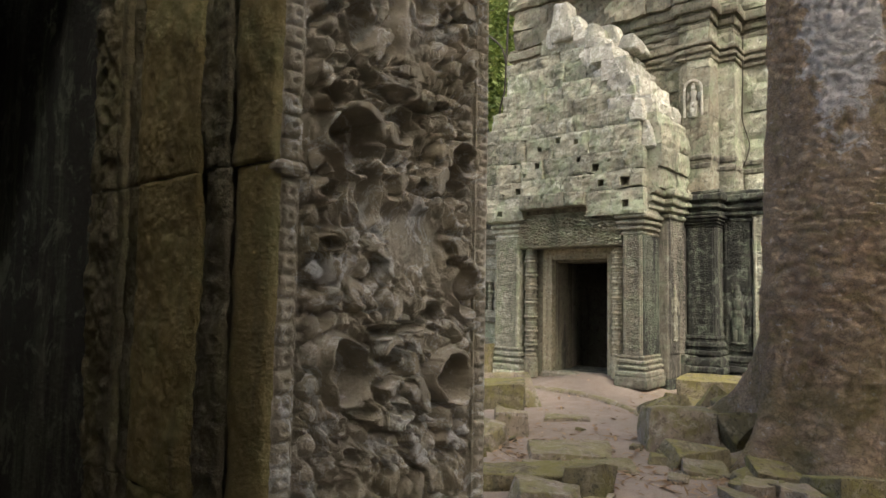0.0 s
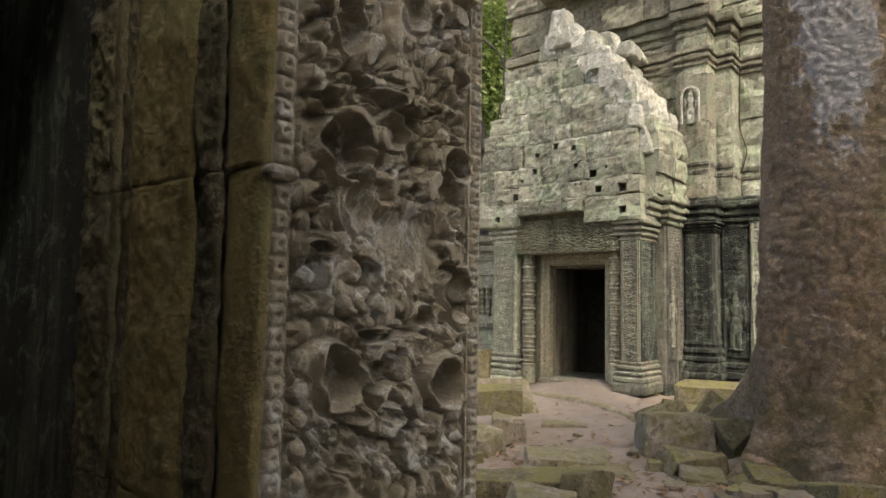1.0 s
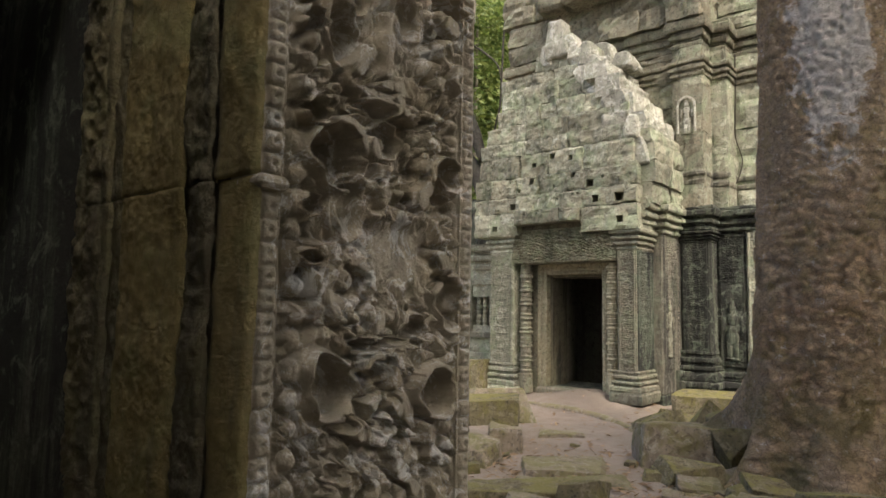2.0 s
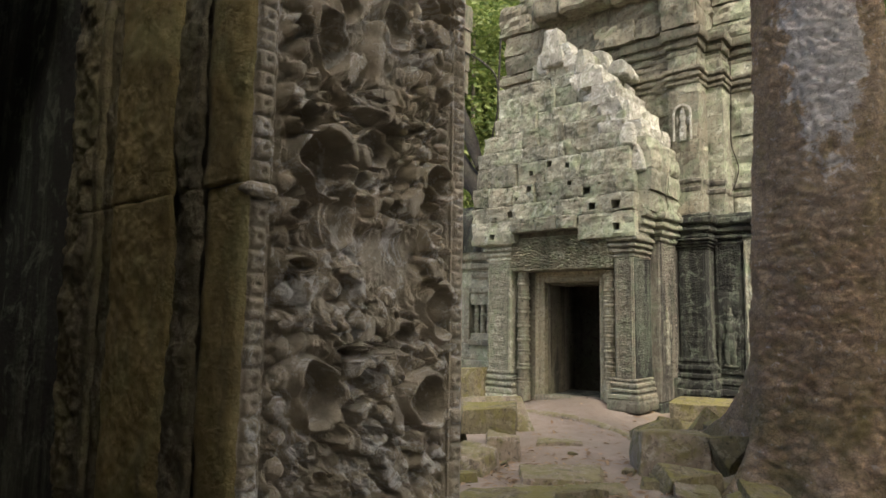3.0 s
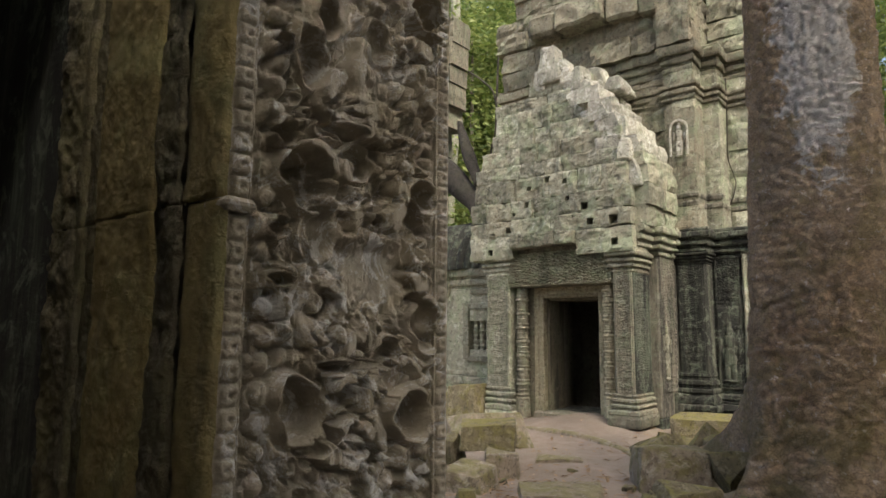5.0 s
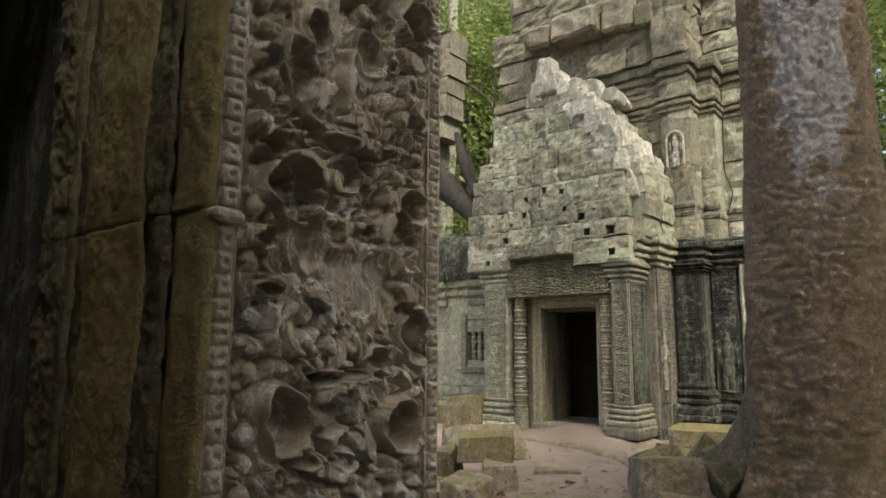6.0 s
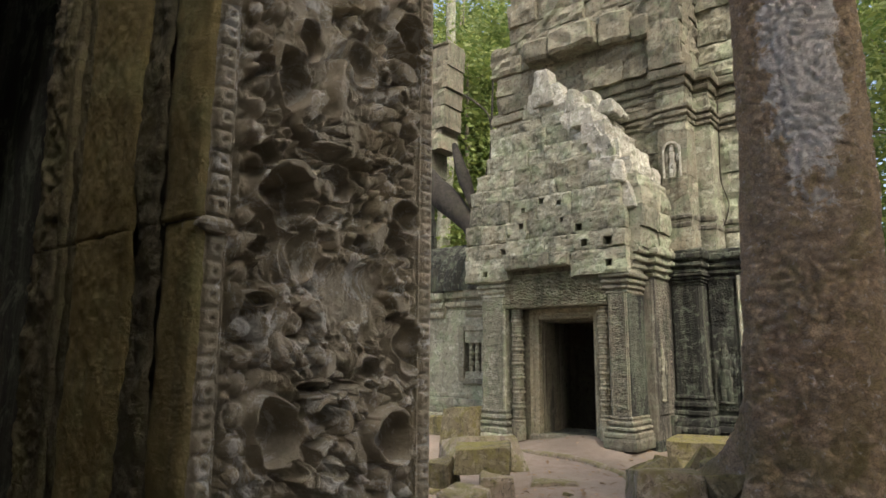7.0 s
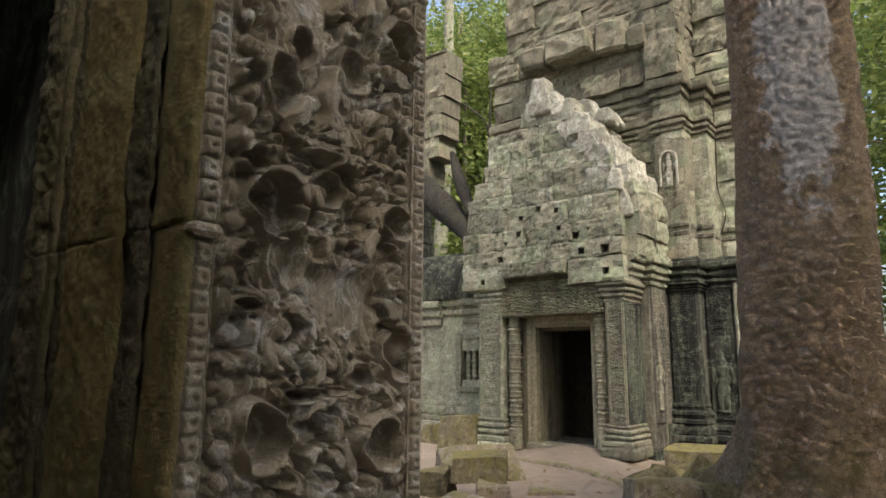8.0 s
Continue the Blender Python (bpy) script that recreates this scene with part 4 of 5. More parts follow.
# ---------- the camera's gallery: all but wall_north unseen, added to shape the light ---
for nm, bx, lab in (("wall_north", (1.0, 3.88, -9.3, -8.95, -0.3, 3.2), "mossy gallery wall, near black with its shade painted in"), ("wall_south", (1.0, 12.4, -13.6, -13.2, -0.4, 3.4), "gallery wall, unseen, added to hold light off the jamb"), ("wall_west", (0.6, 1.0, -13.6, -9.1, -0.4, 3.6), "gallery wall, unseen, added to hold light off the jamb"), ("wall_east", (12.0, 12.5, -13.2, 7.0, -0.4, 4.0), "mossy courtyard wall, unseen, added to cut off low side light"), ("ceiling", (1.0, 8.6, -13.2, -10.4, 3.0, 3.4), "stone gallery ceiling, unseen, added to shade the jamb"), ("ceiling", (1.0, 3.3, -10.38, -8.9, 3.25, 3.55), "stone slab, unseen, added to keep skylight off wall_north")):
    # wall_north takes the black stone so its recess looks shaded
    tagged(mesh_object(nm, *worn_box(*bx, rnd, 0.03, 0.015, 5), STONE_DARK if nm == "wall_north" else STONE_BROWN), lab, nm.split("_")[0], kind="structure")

# ---------- the big tree ----------
TX, TY = 4.33, -3.33


def bark():
    m, n, l, bsdf = nodes_of("mottled_grey_brown_bark")
    p = mapped(n, l, (1, 1, 1))
    rings = mapped(n, l, (4.5, 4.5, 5))
    col = mixc(n, l, ramp(n, l, noise_node(n, l, p, 2.2, 6, 0.6), 0.35, 0.65), (0.62, 0.46, 0.29), (0.52, 0.4, 0.27))
    col = mixc(n, l, ramp(n, l, noise_node(n, l, p, 1.1, 5, 0.6, 0.5), 0.55, 0.7), col, (0.42, 0.25, 0.15), 0.5)
    col = mixc(n, l, ramp(n, l, noise_node(n, l, rings, 3.0, 8, 0.75, 1.5), 0.52, 0.66), col, (0.24, 0.18, 0.135), 0.5)
    col = mixc(n, l, ramp(n, l, noise_node(n, l, p, 24, 5, 0.7), 0.56, 0.7), col, (0.4, 0.31, 0.22), 0.6)
    col = mixc(n, l, ramp(n, l, noise_node(n, l, p, 4.2, 10, 0.8, 0.5), 0.58, 0.66), col, (0.5, 0.42, 0.35), 0.7)
    # flaking scales with dark edges
    warp = n.new("ShaderNodeVectorMath")
    warp.operation = "MULTIPLY_ADD"
    warp.inputs[1].default_value = (0.12, 0.12, 0.12)
    nz = n.new("ShaderNodeTexNoise")
    nz.inputs["Scale"].default_value = 9.0
    l.new(p, nz.inputs["Vector"])
    l.new(nz.outputs["Color"], warp.inputs[0])
    l.new(p, warp.inputs[2])
    sq = n.new("ShaderNodeMapping")
    sq.inputs["Scale"].default_value = (1, 1, 1.2)
    l.new(warp.outputs[0], sq.inputs["Vector"])
    flake = n.new("ShaderNodeTexVoronoi")
    flake.inputs["Scale"].default_value = 19.0
    l.new(sq.outputs[0], flake.inputs["Vector"])
    edge = n.new("ShaderNodeTexVoronoi")
    edge.feature = "DISTANCE_TO_EDGE"
    edge.inputs["Scale"].default_value = 19.0
    l.new(sq.outputs[0], edge.inputs["Vector"])
    sepc = n.new("ShaderNodeSeparateColor")
    l.new(flake.outputs["Color"], sepc.inputs[0])
    col = mixc(n, l, ramp(n, l, sepc.outputs[0], 0.5, 1.0), col, (0.36, 0.31, 0.27), 0.45)
    col = mixc(n, l, ramp(n, l, sepc.outputs[1], 0.6, 1.0), col, (0.22, 0.16, 0.12), 0.5)
    line = n.new("ShaderNodeMath")
    line.operation = "MULTIPLY"
    l.new(ramp(n, l, edge.outputs["Distance"], 0.11, 0.0), line.inputs[0])
    l.new(ramp(n, l, noise_node(n, l, p, 5, 4, 0.6), 0.4, 0.55), line.inputs[1])
    col = mixc(n, l, line.outputs[0], col, (0.12, 0.085, 0.06), 0.5)
    col = mixc(n, l, ramp(n, l, noise_node(n, l, p, 2.6, 8, 0.7, 0.8), 0.52, 0.62), col, (0.31, 0.26, 0.11), 0.5)
    # one broad grey lichen patch on the upper trunk
    geo = n.new("ShaderNodeNewGeometry")
    sub = n.new("ShaderNodeVectorMath")
    sub.operation = "SUBTRACT"
    sub.inputs[1].default_value = (4.54, -3.82, 4.2)
    l.new(geo.outputs["Position"], sub.inputs[0])
    scl = n.new("ShaderNodeVectorMath")
    scl.operation = "MULTIPLY"
    scl.inputs[1].default_value = (3.4, 3.4, 0.78)
    l.new(sub.outputs[0], scl.inputs[0])
    ln = n.new("ShaderNodeVectorMath")
    ln.operation = "LENGTH"
    l.new(scl.outputs[0], ln.inputs[0])
    add = n.new("ShaderNodeMath")
    add.operation = "MULTIPLY_ADD"
    add.inputs[1].default_value = 3.0
    l.new(noise_node(n, l, p, 5, 9, 0.75, 0.4), add.inputs[0])
    l.new(ln.outputs["Value"], add.inputs[2])
    col = mixc(n, l, ramp(n, l, add.outputs[0], 2.7, 2.45), col, (0.76, 0.73, 0.71), 0.92)
    col = mixc(n, l, ramp(n, l, noise_node(n, l, p, 38, 6, 0.8, 0.8), 0.54, 0.6), col, (0.16, 0.12, 0.085), 0.4)
    # thin curling cracks and scattered pale flecks
    off = n.new("ShaderNodeMath")
    off.operation = "SUBTRACT"
    off.inputs[1].default_value = 0.5
    l.new(noise_node(n, l, mapped(n, l, (1.2, 1.2, 1.6)), 6.5, 9, 0.7, 1.6), off.inputs[0])
    mag = n.new("ShaderNodeMath")
    mag.operation = "ABSOLUTE"
    l.new(off.outputs[0], mag.inputs[0])
    curl = ramp(n, l, mag.outputs[0], 0.03, 0.006)
    col = mixc(n, l, curl, col, (0.1, 0.07, 0.05), 0.55)
    col = mixc(n, l, ramp(n, l, noise_node(n, l, p, 13, 6, 0.75, 0.4), 0.6, 0.64), col, (0.7, 0.66, 0.62), 0.8)
    sep = n.new("ShaderNodeSeparateXYZ")
    l.new(geo.outputs["Position"], sep.inputs[0])
    moss = n.new("ShaderNodeMath")
    moss.operation = "MULTIPLY"
    l.new(ramp(n, l, sep.outputs["Z"], 1.5, 0.2), moss.inputs[0])
    l.new(ramp(n, l, noise_node(n, l, p, 3, 6, 0.6), 0.4, 0.6), moss.inputs[1])
    col = mixc(n, l, moss.outputs[0], col, (0.14, 0.13, 0.04), 0.6)
    l.new(col, bsdf.inputs["Base Color"])
    bsdf.inputs["Roughness"].default_value = 0.85
    bsdf.inputs["Specular IOR Level"].default_value = 0.25
    bumped(n, l, bsdf, [(edge.outputs["Distance"], 0.8), (ramp(n, l, mag.outputs[0], 0.0, 0.06), 2.2), (noise_node(n, l, rings, 3.0, 9, 0.75, 1.5), 0.8), (noise_node(n, l, p, 15, 9, 0.8, 0.8), 1.0), (noise_node(n, l, p, 40, 6, 0.8, 0.6), 1.2)], 0.12)
    return m


BARK = bark()


def big_tree():
    tree = empty("forest_tree", (0, 0, 0), "huge smooth-barked forest tree with flaring roots", "tree")
    seg, rings = 300, 500
    verts, faces = [], []
    roots = ((160, 1.5, 0.2), (232, 0.42, 0.22), (285, 0.3, 0.4), (330, 0.2, 0.3), (20, 0.6, 0.5), (85, 0.5, 0.3))
    for j in range(rings):
        z = -0.5 + 6.0 * j / 470 if j <= 470 else 5.5 + 4.0 * (j - 470) / 29
        for i in range(seg):
            a = 2 * math.pi * i / seg
            r = 0.6 - 0.012 * max(z, 0)
            flare = math.exp(-max(z + 0.2, 0) / 0.46)
            r += 0.08 * flare
            for deg, amp, wid in roots:
                da = (a - radians(deg) + math.pi) % (2 * math.pi) - math.pi
                r += amp * math.exp(-(da / wid) ** 2) * flare
            c, s = math.cos(a), math.sin(a)
            r += 0.04 * fbm((c * 1.2, s * 1.2, z * 0.5), 3) + 0.02 * fbm((c * 4, s * 4, z * 3), 4) + 0.018 * (0.5 - 3 * abs(fbm((c * 7, s * 7, z * 9), 5)))
            verts.append((TX + 0.02 * z + r * c, TY + r * s, z))
    for j in range(rings - 1):
        for i in range(seg):
            k = (i + 1) % seg
            faces.append((j * seg + i, j * seg + k, (j + 1) * seg + k, (j + 1) * seg + i))
    part("trunk", verts, faces, BARK, tree, smooth=True)
    return tree


forest_tree = big_tree()


# ---------- fallen stones ----------
def fallen_stone(x, y, w, d, h, yaw, tip, material, label, seed, sink=0.07, z=None, roll=0):
    """A broken block: the hull of a box with some corners struck off, its edges worn and its faces rough."""
    r = random.Random(seed)
    bm = bmesh.new()
    for sx in (-0.5, 0.5):
        for sy in (-0.5, 0.5):
            for sz in (0, 1):
                p = Vector((sx * w, sy * d, sz * h))
                k = r.uniform(0.08, 0.46) if sz else r.uniform(0.03, 0.12)
                for _ in range(2 if r.random() < 0.25 else 1):
                    q = Vector((p.x * (1 - r.uniform(0, 1.3) * k), p.y * (1 - r.uniform(0, 1.3) * k), p.z - (r.uniform(0, 1.2) * k * h if sz else 0)))
                    bm.verts.new(q)
    res = bmesh.ops.convex_hull(bm, input=bm.verts[:])
    bmesh.ops.delete(bm, geom=[g for g in res["geom_interior"] if isinstance(g, bmesh.types.BMVert)], context="VERTS")
    bmesh.ops.dissolve_limit(bm, angle_limit=radians(7), verts=bm.verts[:], edges=bm.edges[:])
    bmesh.ops.bevel(bm, geom=bm.edges[:], offset=min(w, d, h) * 0.025, segments=1, affect="EDGES", clamp_overlap=True)
    bmesh.ops.triangulate(bm, faces=bm.faces[:])
    for _ in range(3):
        bmesh.ops.subdivide_edges(bm, edges=[e for e in bm.edges if e.calc_length() > 0.07], cuts=1)
        bmesh.ops.triangulate(bm, faces=[f for f in bm.faces if len(f.verts) > 3])
    off = Vector((seed * 3.7, 0, 0))
    for v in bm.verts:
        v.co += 0.026 * noise.noise_vector(v.co * 2.6 + off) + 0.012 * noise.noise_vector(v.co * 8 + off) + 0.007 * noise.noise_vector(v.co * 26 + off)
    me = bpy.data.meshes.new("fallen_stone")
    bm.to_mesh(me)
    bm.free()
    me.materials.append(material)
    ob = new("fallen_stone", me)
    ob.matrix_world = pose(x, y, (ground_z(x, y) if z is None else z) - sink, tip, roll, yaw)
    return tagged(ob, label, "stone", "fallen stones")


STONES = [
    # heap by the tree: x, y, width, depth, height, yaw, tip, mossy, seed
    (2.98, -3.55, 0.72, 0.5, 0.5, 30, -6, 0, 1), (3.3, -4.05, 0.62, 0.4, 0.34, 42, 10, 1, 2), (2.95, -2.85, 0.62, 0.3, 0.85, 40, -16, 1, 3), (2.3, -2.0, 0.6, 0.45, 0.4, 60, -25, 1, 4),
    (3.6, -3.3, 0.4, 0.28, 0.62, 48, 16, 1, 5), (2.25, -1.2, 0.7, 0.5, 0.3, 40, -18, 1, 6), (2.5, 0.2, 1.7, 0.6, 0.46, 22, 8, 1, 7), (4.05, -4.05, 0.56, 0.34, 0.24, 34, 10, 1, 8),
]
STONES += [
    (4.6, -4.25, 0.6, 0.45, 0.26, 50, -8, 1, 9), (4.35, -4.62, 0.34, 0.3, 0.2, 60, 0, 0, 13), (3.74, -2.6, 0.3, 0.24, 0.36, 10, 20, 0, 10), (3.62, -3.75, 0.46, 0.3, 0.18, 70, 14, 0, 11), (3.4, -3.5, 0.26, 0.22, 0.24, 15, 0, 0, 12), (3.85, -2.75, 0.24, 0.2, 0.24, 15, 0, 0, 14), (3.45, -4.5, 0.3, 0.2, 0.1, 15, 0, 0, 15),
]
STONES += [
    # heap by the wing
    (0.86, -3.75, 0.72, 0.5, 0.32, 34, 3, 1, 20), (1.25, -4.0, 0.42, 0.36, 0.36, 30, 0, 0, 21), (0.05, -2.6, 1.2, 0.8, 0.62, 55, -20, 0, 22), (1.42, -4.8, 0.5, 0.44, 0.3, 10, 3, 0, 23), (0.3, -3.85, 0.5, 0.4, 0.42, 15, 8, 1, 24), (-1.9, -0.5, 0.7, 0.6, 0.75, 0, 0, 1, 25), (-2.9, 0.1, 0.8, 0.5, 0.5, 10, 0, 1, 26),
]
STONES += [
    (2.6, -2.35, 0.5, 0.3, 0.6, 70, -20, 1, 40), (3.3, -2.7, 0.5, 0.28, 0.62, 35, -14, 1, 41), (3.95, -3.9, 0.3, 0.24, 0.2, 10, 6, 0, 42), (3.1, -3.1, 0.4, 0.4, 0.5, 10, 10, 1, 43), (3.5, -4.35, 0.4, 0.3, 0.16, 30, 8, 0, 44),
    # flat stones sunk in the path
    (2.25, -4.45, 0.9, 0.6, 0.15, 40, 0, 0, 30), (2.78, -4.72, 0.6, 0.4, 0.14, 40, 4, 0, 31), (2.5, -5.7, 1.1, 0.42, 0.26, 38, 9, 1, 36), (3.02, -5.6, 0.36, 0.34, 0.3, 12, -14, 1, 37), (2.9, -6.05, 0.6, 0.4, 0.26, 30, 0, 0, 34), (1.35, -2.95, 0.6, 0.4, 0.1, 30, 0, 0, 35),
]
for x, y, w, d, h, yaw, tip, mossy, seed in STONES:
    lift = 0.32 if seed == 20 else None
    fallen_stone(x, y, w, d, h, yaw, tip, MOSS_ROCK if mossy else ROCK, "mossy fallen sandstone block" if mossy else "grey-brown fallen sandstone block", seed, z=None if lift is None else ground_z(x, y) + lift, roll={3: 38, 5: -18, 40: -24, 22: 10}.get(seed, 0), sink=0.2 if seed in (3, 40) else 0.07)


rr = random.Random(31)
for k in range(75):
    cx, cy, sp = rr.choice(((3.7, -4.05, 0.4), (3.45, -4.2, 0.4), (4.2, -4.35, 0.4), (3.3, -3.4, 0.4), (4.3, -4.5, 0.4), (1.2, -4.5, 0.4), (2.6, -2.2, 0.6), (2.9, -5.6, 0.5)))
    x, y = cx + rr.gauss(0, sp), cy + rr.gauss(0, sp)
    q = rr.uniform(0.07, 0.2)
    if math.hypot(x - TX, y - TY) > 0.75:
        fallen_stone(x, y, q * rr.uniform(1, 1.6), q, q * rr.uniform(0.4, 0.8), rr.uniform(0, 180), rr.uniform(-12, 12), MOSS_ROCK if rr.random() < 0.4 else ROCK, "small broken piece of sandstone on the earth", 200 + k, 0.02)


# ---------- woods behind ----------
def leaf_material(name, a, b):
    m, n, l, bsdf = nodes_of(name)
    g = n.new("ShaderNodeNewGeometry")
    col = mixc(n, l, g.outputs["Random Per Island"], a, b)
    l.new(col, bsdf.inputs["Base Color"])
    bsdf.inputs["Roughness"].default_value = 0.6
    tr = n.new("ShaderNodeBsdfTranslucent")
    l.new(col, tr.inputs["Color"])
    mx = n.new("ShaderNodeMixShader")
    mx.inputs[0].default_value = 0.5
    l.new(bsdf.outputs[0], mx.inputs[1])
    l.new(tr.outputs[0], mx.inputs[2])
    l.new(mx.outputs[0], n["Material Output"].inputs["Surface"])
    return m


LEAF = leaf_material("green_leaves", (0.075, 0.125, 0.028), (0.2, 0.24, 0.065))
WOOD = stone("grey_brown_bark", (0.2, 0.17, 0.13), (0.16, 0.14, 0.11), (0.14, 0.15, 0.08), 0.4, (0.06, 0.05, 0.04), 0.4, (0.35, 0.33, 0.28), 0.4, 1.0)


def leafy_tree(x, y, height, crown_r, leaves, seed, leaf=0.16, low=0.15):
    r = np.random.RandomState(seed)
    tree = empty("backdrop_or_shade_tree", (0, 0, 0), "slender green forest tree, behind the ruin or unseen and added for shade", "tree", group="trees behind the ruin")
    z0 = ground_z(x, y) - 0.2
    prof = [(0.16 * (1 - 0.75 * k / 12), z0 + height * k / 12) for k in range(13)]
    part("trunk", *lathe(prof, x, y, 10, 0.03), WOOD, tree, smooth=True)
    n_c = 46
    cz = z0 + height * (low + (1 - low) * r.rand(n_c))
    ca = r.rand(n_c) * 2 * math.pi
    cr = crown_r * np.sqrt(r.rand(n_c)) * (1.1 - 0.5 * np.abs((cz - z0) / height - 0.6))
    cx, cy = x + cr * np.cos(ca), y + cr * np.sin(ca)
    for k in range(0, n_c, 4):
        a, b = Vector((x, y, cz[k] - 0.5 * cr[k])), Vector((cx[k], cy[k], cz[k]))
        side = Vector((-(b - a).y, (b - a).x, 0)).normalized()
        up = Vector((0, 0, 1))
        vs = []
        for p, rr in ((a, 0.05), ((a + b) / 2 + Vector((0, 0, 0.15)), 0.035), (b, 0.012)):
            vs += [p + side * rr, p + up * rr, p - side * rr, p - up * rr]
        fs = [(s * 4 + i, s * 4 + (i + 1) % 4, s * 4 + 4 + (i + 1) % 4, s * 4 + 4 + i) for s in range(2) for i in range(4)]
        part("limb", vs, fs, WOOD, tree)
    which = r.randint(0, n_c, leaves)
    size = crown_r * 0.33
    c = np.stack([cx[which], cy[which], cz[which]], 1) + r.normal(0, 1, (leaves, 3)) * np.array([size, size, size * 0.5])
    d1 = r.normal(0, 1, (leaves, 3))
    d1[:, 2] *= 0.5
    d1 /= np.linalg.norm(d1, axis=1)[:, None]
    d2 = np.cross(d1, r.normal(0, 1, (leaves, 3)))
    d2 /= np.linalg.norm(d2, axis=1)[:, None]
    ln = leaf * (0.6 + 0.8 * r.rand(leaves))[:, None]
    v = np.stack([c - d1 * ln, c + d2 * ln * 0.42, c + d1 * ln, c - d2 * ln * 0.42], 1).reshape(-1, 3)
    f = np.arange(leaves * 4).reshape(-1, 4)
    part("crown", v, f, LEAF, tree, kind="stuff")


k = 0
for x, y, h, cr, n in ((-10.5, 11, 15, 2.6, 14000), (-9.5, 15, 19, 3.0, 14000), (-13, 14, 20, 3.4, 14000), (-15.5, 17, 22, 4, 14000), (-13, 22, 24, 5, 12000), (-19, 22, 24, 5, 12000), (-24, 26, 26, 7, 12000), (-16, 30, 28, 7, 12000), (7, 8, 14, 4, 9000), (5, 15, 18, 4, 9000), (9, 18, 20, 5, 9000)):
    k += 1
    leafy_tree(x, y, h, cr, n, 100 + k, 0.085 + 0.0035 * math.hypot(x, y), 0.3)
# unseen crowns out east and south, added to shade the panel and court
for x, y, h, cr, n in ((11.5, -13.0, 14, 3.4, 1700), (16, 6, 13, 4, 3000), (9, -18, 13, 4, 3000)):
    k += 1
    leafy_tree(x, y, h, cr, n, 100 + k, 0.3, 0.55)
# one more unseen crown, added to keep sun off the ground by the trunk
leafy_tree(10.2, -7.2, 11.0, 3.3, 1900, 140, 0.28, 0.68)
leafy_tree(5.2, 22.0, 24.0, 5.5, 13000, 141, 0.22, 0.15)
leafy_tree(9.2, 27.0, 27.0, 6.5, 12000, 142, 0.28, 0.1)


def crown_over(tree, x, y, z, rx, rz, leaves, seed, leaf=0.3):
    """Limbs and leaves of the big tree, unseen high above the court, added for their shade."""
    r = np.random.RandomState(seed)
    n_c = 40
    d = r.normal(0, 1, (n_c, 3))
    d /= np.linalg.norm(d, axis=1)[:, None]
    c0 = np.array([x, y, z]) + d * (r.rand(n_c) ** 0.4)[:, None] * np.array([rx, rx, rz])
    for q in c0[::5]:
        limb([(x, y, 8.6, 0.3), ((x + q[0]) / 2, (y + q[1]) / 2, (8.6 + q[2]) / 2 + 0.6, 0.18), (*q, 0.05)], BARK, tree, "limb")
    which = r.randint(0, n_c, leaves)
    c = c0[which] + r.normal(0, 0.7, (leaves, 3))
    d1 = r.normal(0, 1, (leaves, 3))
    d1 /= np.linalg.norm(d1, axis=1)[:, None]
    d2 = np.cross(d1, r.normal(0, 1, (leaves, 3)))
    d2 /= np.linalg.norm(d2, axis=1)[:, None]
    ln = leaf * (0.6 + 0.8 * r.rand(leaves))[:, None]
    v = np.stack([c - d1 * ln, c + d2 * ln * 0.42, c + d1 * ln, c - d2 * ln * 0.42], 1).reshape(-1, 3)
    part("crown", v, np.arange(leaves * 4).reshape(-1, 4), LEAF, tree, kind="stuff")


# ---------- the ruin and the strangler root behind the wing ----------
ruin = empty("ruined_tower", (0, 0, 0), "grey ruined sandstone tower with missing stones", "temple")
RUIN_R = step_line([(5.0, -6.3), (6.4, -6.0), (7.0, -5.6), (7.6, -5.3), (8.6, -5.25), (9.6, -5.15), (10.2, -5.15)])
masonry(ruin, STONE_BROWN, lambda z: -8.0, RUIN_R, 5.9, 10.2, lambda z: 3.0, 0.8, random.Random(3), (0.4, 0.7), (0.5, 1.0), rough=0.06, jut=0.03, gap=0.006)
masonry(ruin, STONE_DARK, lambda z: -8.0, lambda z: -6.2, -0.2, 5.9, lambda z: 3.0, 0.8, random.Random(4), (0.4, 0.7), (0.5, 1.0), rough=0.05, jut=0.06)


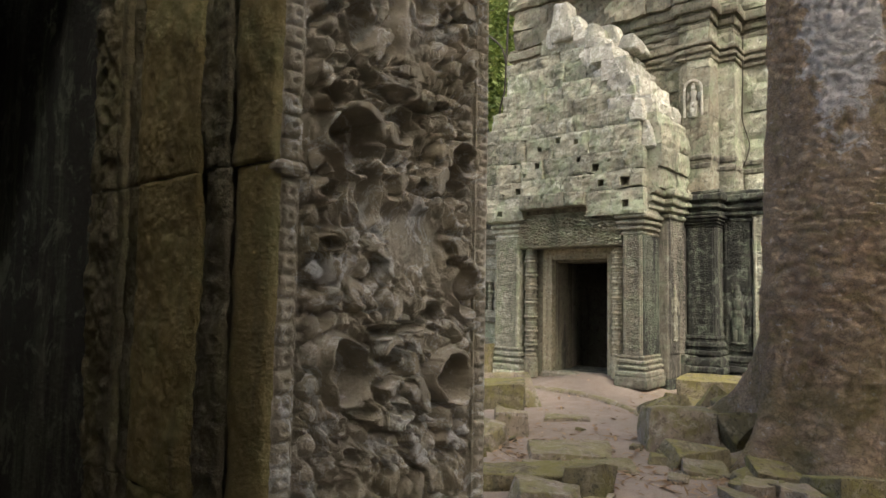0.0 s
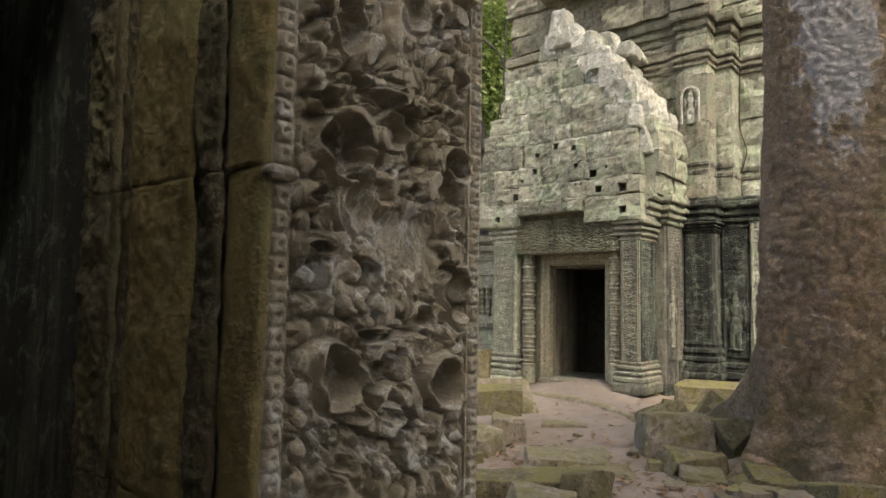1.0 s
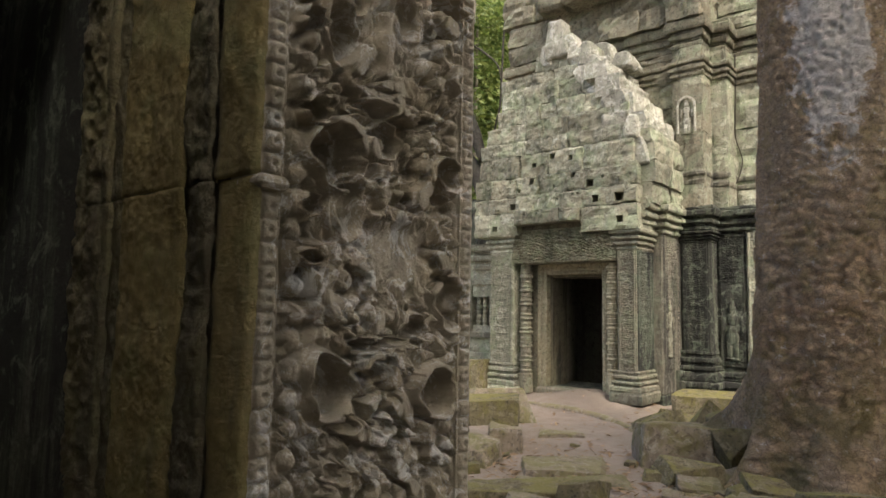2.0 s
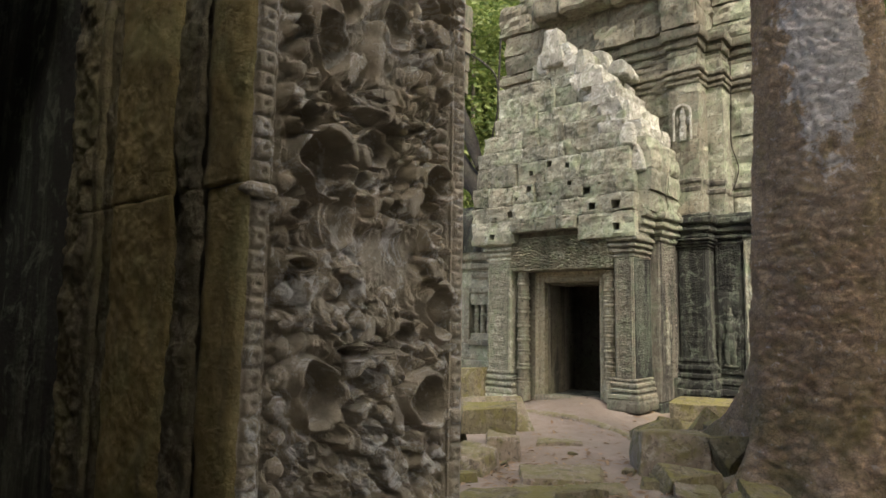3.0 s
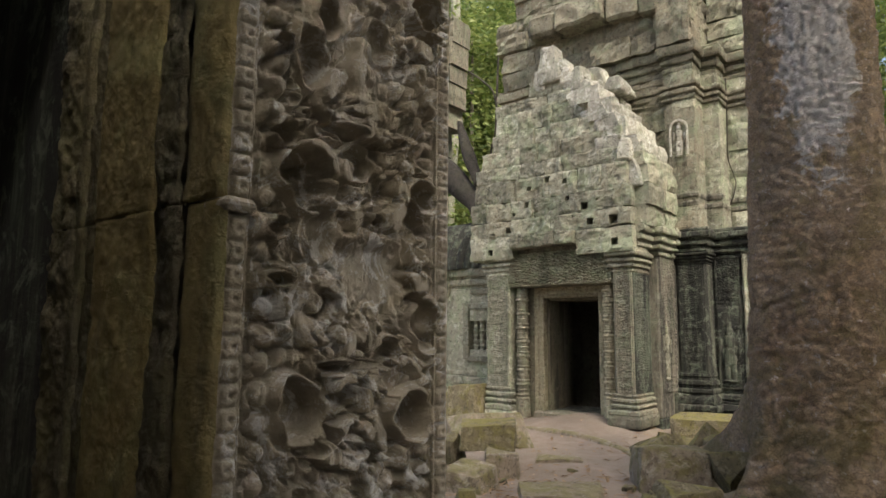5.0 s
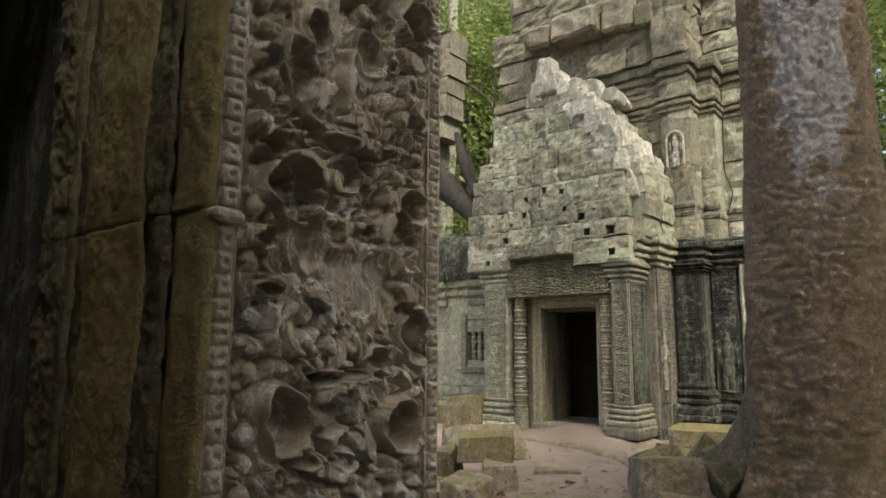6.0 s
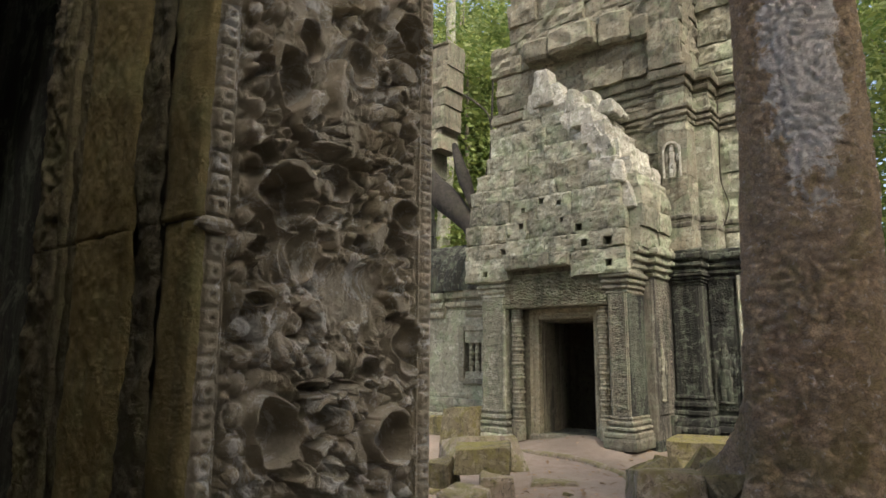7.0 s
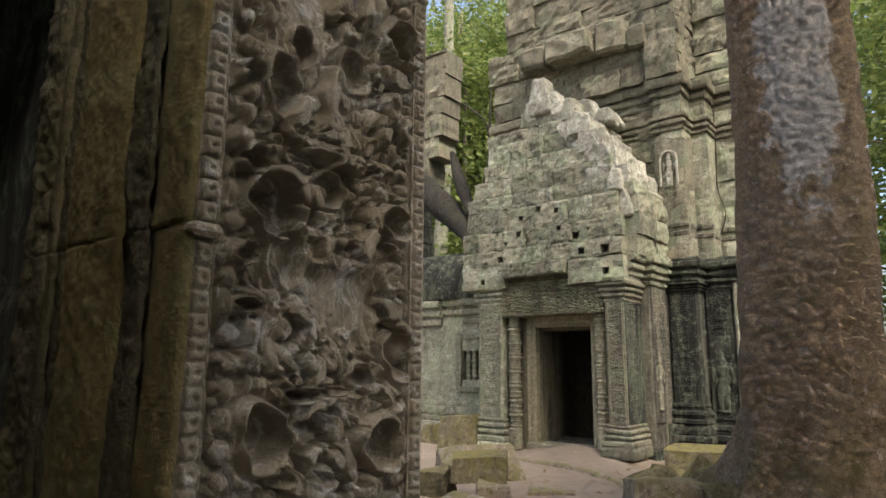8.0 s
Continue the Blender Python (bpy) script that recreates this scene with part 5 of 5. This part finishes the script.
def limb(path, material, parent, name, seg=12, wear=0.04):
    """A round, uneven branch along (x, y, z, radius) points, smoothed."""
    pts = [Vector(p[:3]) for p in path]
    rr = [p[3] for p in path]
    fine, fr = [], []
    for i in range(len(pts) - 1):
        a, c = pts[max(i - 1, 0)], pts[min(i + 2, len(pts) - 1)]
        for k in range(6):
            t = k / 6
            p0, p1 = pts[i], pts[i + 1]
            q = 0.5 * ((2 * p0) + (p1 - a) * t + (2 * a - 5 * p0 + 4 * p1 - c) * t * t + (3 * p0 - a - 3 * p1 + c) * t ** 3)
            fine.append(q)
            fr.append(rr[i] * (1 - t) + rr[i + 1] * t)
    fine.append(pts[-1])
    fr.append(rr[-1])
    vs, fs = [], []
    for i, p in enumerate(fine):
        d = (fine[min(i + 1, len(fine) - 1)] - fine[max(i - 1, 0)]).normalized()
        u = d.cross(Vector((0.3, 0.2, 1))).normalized()
        w = d.cross(u)
        for k in range(seg):
            an = 2 * math.pi * k / seg
            r = fr[i] * (1 + wear * 4 * noise.noise((p.x * 2 + math.cos(an), p.y * 2 + math.sin(an), p.z * 2)))
            vs.append(p + (u * math.cos(an) + w * math.sin(an)) * r)
    for i in range(len(fine) - 1):
        for k in range(seg):
            k2 = (k + 1) % seg
            fs.append((i * seg + k, i * seg + k2, (i + 1) * seg + k2, (i + 1) * seg + k))
    fs.append(tuple(range(seg - 1, -1, -1)))
    fs.append(tuple((len(fine) - 1) * seg + k for k in range(seg)))
    return part(name, vs, fs, material, parent, smooth=True)


crown_over(forest_tree, TX + 0.2, TY, 14.0, 3.4, 2.2, 380, 77)

root = empty("strangler_root", (0, 0, 0), "dark thick tree root lying over the ruined wing", "tree root")
DARKWOOD = stone("dark_root_bark", (0.03, 0.026, 0.02), (0.04, 0.035, 0.027), (0.04, 0.04, 0.02), 0.3, (0.014, 0.012, 0.01), 0.5, (0.08, 0.07, 0.055), 0.3, 1.0)
limb([(-6.64, 2.60, 6.97, 0.30), (-5.49, 2.40, 6.06, 0.36), (-4.36, 2.10, 5.17, 0.34), (-3.38, 1.70, 4.40, 0.22), (-3.10, 1.50, 3.83, 0.14)], DARKWOOD, root, "root_limb")
limb([(-4.43, 2.40, 6.79, 0.06), (-4.20, 2.30, 6.26, 0.14), (-3.75, 2.00, 5.55, 0.16), (-3.28, 1.70, 4.83, 0.10)], DARKWOOD, root, "root_limb")

# ---------- dry leaves and twigs on the ground ----------
DRY = leaf_material("dry_brown_leaves", (0.16, 0.1, 0.05), (0.34, 0.24, 0.14))


def leaf_litter():
    r = np.random.RandomState(5)
    vs, fs = [], []
    spots = [(4.0, -4.3, 0.8, 420), (3.2, -4.6, 0.7, 260), (1.5, -4.7, 0.5, 200), (3.6, -3.2, 0.5, 200), (2.0, -2.8, 1.6, 200), (1.0, -1.2, 1.5, 120), (2.4, -5.4, 1.0, 200)]
    for sx, sy, sr, n in spots:
        for _ in range(n):
            x, y = sx + r.normal() * sr, sy + r.normal() * sr
            z = ground_z(x, y) + 0.008 + 0.012 * r.rand()
            a, ln = r.rand() * 6.28, 0.02 + 0.045 * r.rand()
            wd = ln * (0.2 + 0.3 * r.rand())
            u, v = np.array([math.cos(a), math.sin(a), r.normal() * 0.25]), np.array([-math.sin(a), math.cos(a), r.normal() * 0.25])
            c = np.array([x, y, z])
            b = len(vs)
            vs += [tuple(c - u * ln), tuple(c + v * wd + (0, 0, 0.006)), tuple(c + u * ln), tuple(c - v * wd + (0, 0, 0.006))]
            fs += [(b, b + 1, b + 2), (b, b + 2, b + 3)]
    return tagged(mesh_object("leaf_litter", vs, fs, DRY), "dry brown leaves scattered on the earth", "leaves", kind="stuff")


leaf_litter()

surface_root = empty("surface_root", (0, 0, 0), "worn tree root crossing the path before the door", "tree root")
limb([(x, y, ground_z(x, y) - 0.02, q) for x, y, q in ((-0.5, -1.15, 0.05), (0.1, -1.25, 0.07), (0.7, -1.3, 0.08), (1.3, -1.5, 0.08), (1.75, -1.75, 0.06), (2.0, -2.2, 0.05))], ROCK, surface_root, "root_limb")

# a thin hanging vine on the tower, a sapling and a pale trunk beside it
vine = empty("hanging_vine", (0, 0, 0), "thin dark vine hanging on the tower wall", "vine")
limb([(2.25, 1.9, 6.1, 0.012), (2.24, 1.9, 5.38, 0.012), (2.22, 1.9, 4.62, 0.012), (2.3, 1.88, 4.28, 0.012), (2.34, 1.88, 4.09, 0.012), (2.29, 1.9, 3.88, 0.011), (2.21, 1.92, 3.7, 0.01)], DARKWOOD, vine, "vine_stem", 6)
sapling = empty("sapling", (0, 0, 0), "dark thin sapling behind the gatehouse", "tree")
limb([(-6.9, 7.0, -0.3, 0.08), (-6.8, 7.0, 4.0, 0.06), (-6.7, 7.0, 7.2, 0.035), (-6.5, 7.0, 8.1, 0.03), (-6.44, 7.0, 9.1, 0.04), (-6.39, 7.0, 10.3, 0.035), (-6.29, 7.0, 11.6, 0.035)], DARKWOOD, sapling, "trunk", 8)
limb([(-6.44, 7.0, 9.0, 0.035), (-6.63, 7.0, 9.62, 0.03), (-7.2, 7.0, 10.2, 0.035), (-7.8, 7.0, 10.7, 0.025), (-8.3, 7.0, 11.4, 0.015)], DARKWOOD, sapling, "limb", 8)
pale_tree = empty("pale_tree", (0, 0, 0), "pale straight trunk among the foliage", "tree")
limb([(-10.3, 9.0, -0.4, 0.32), (-10.2, 9.0, 5.8, 0.28), (-9.75, 9.0, 11.3, 0.24), (-9.85, 9.0, 14.9, 0.2), (-9.7, 9.0, 19.0, 0.15)], STONE_PALE, pale_tree, "trunk", 12)
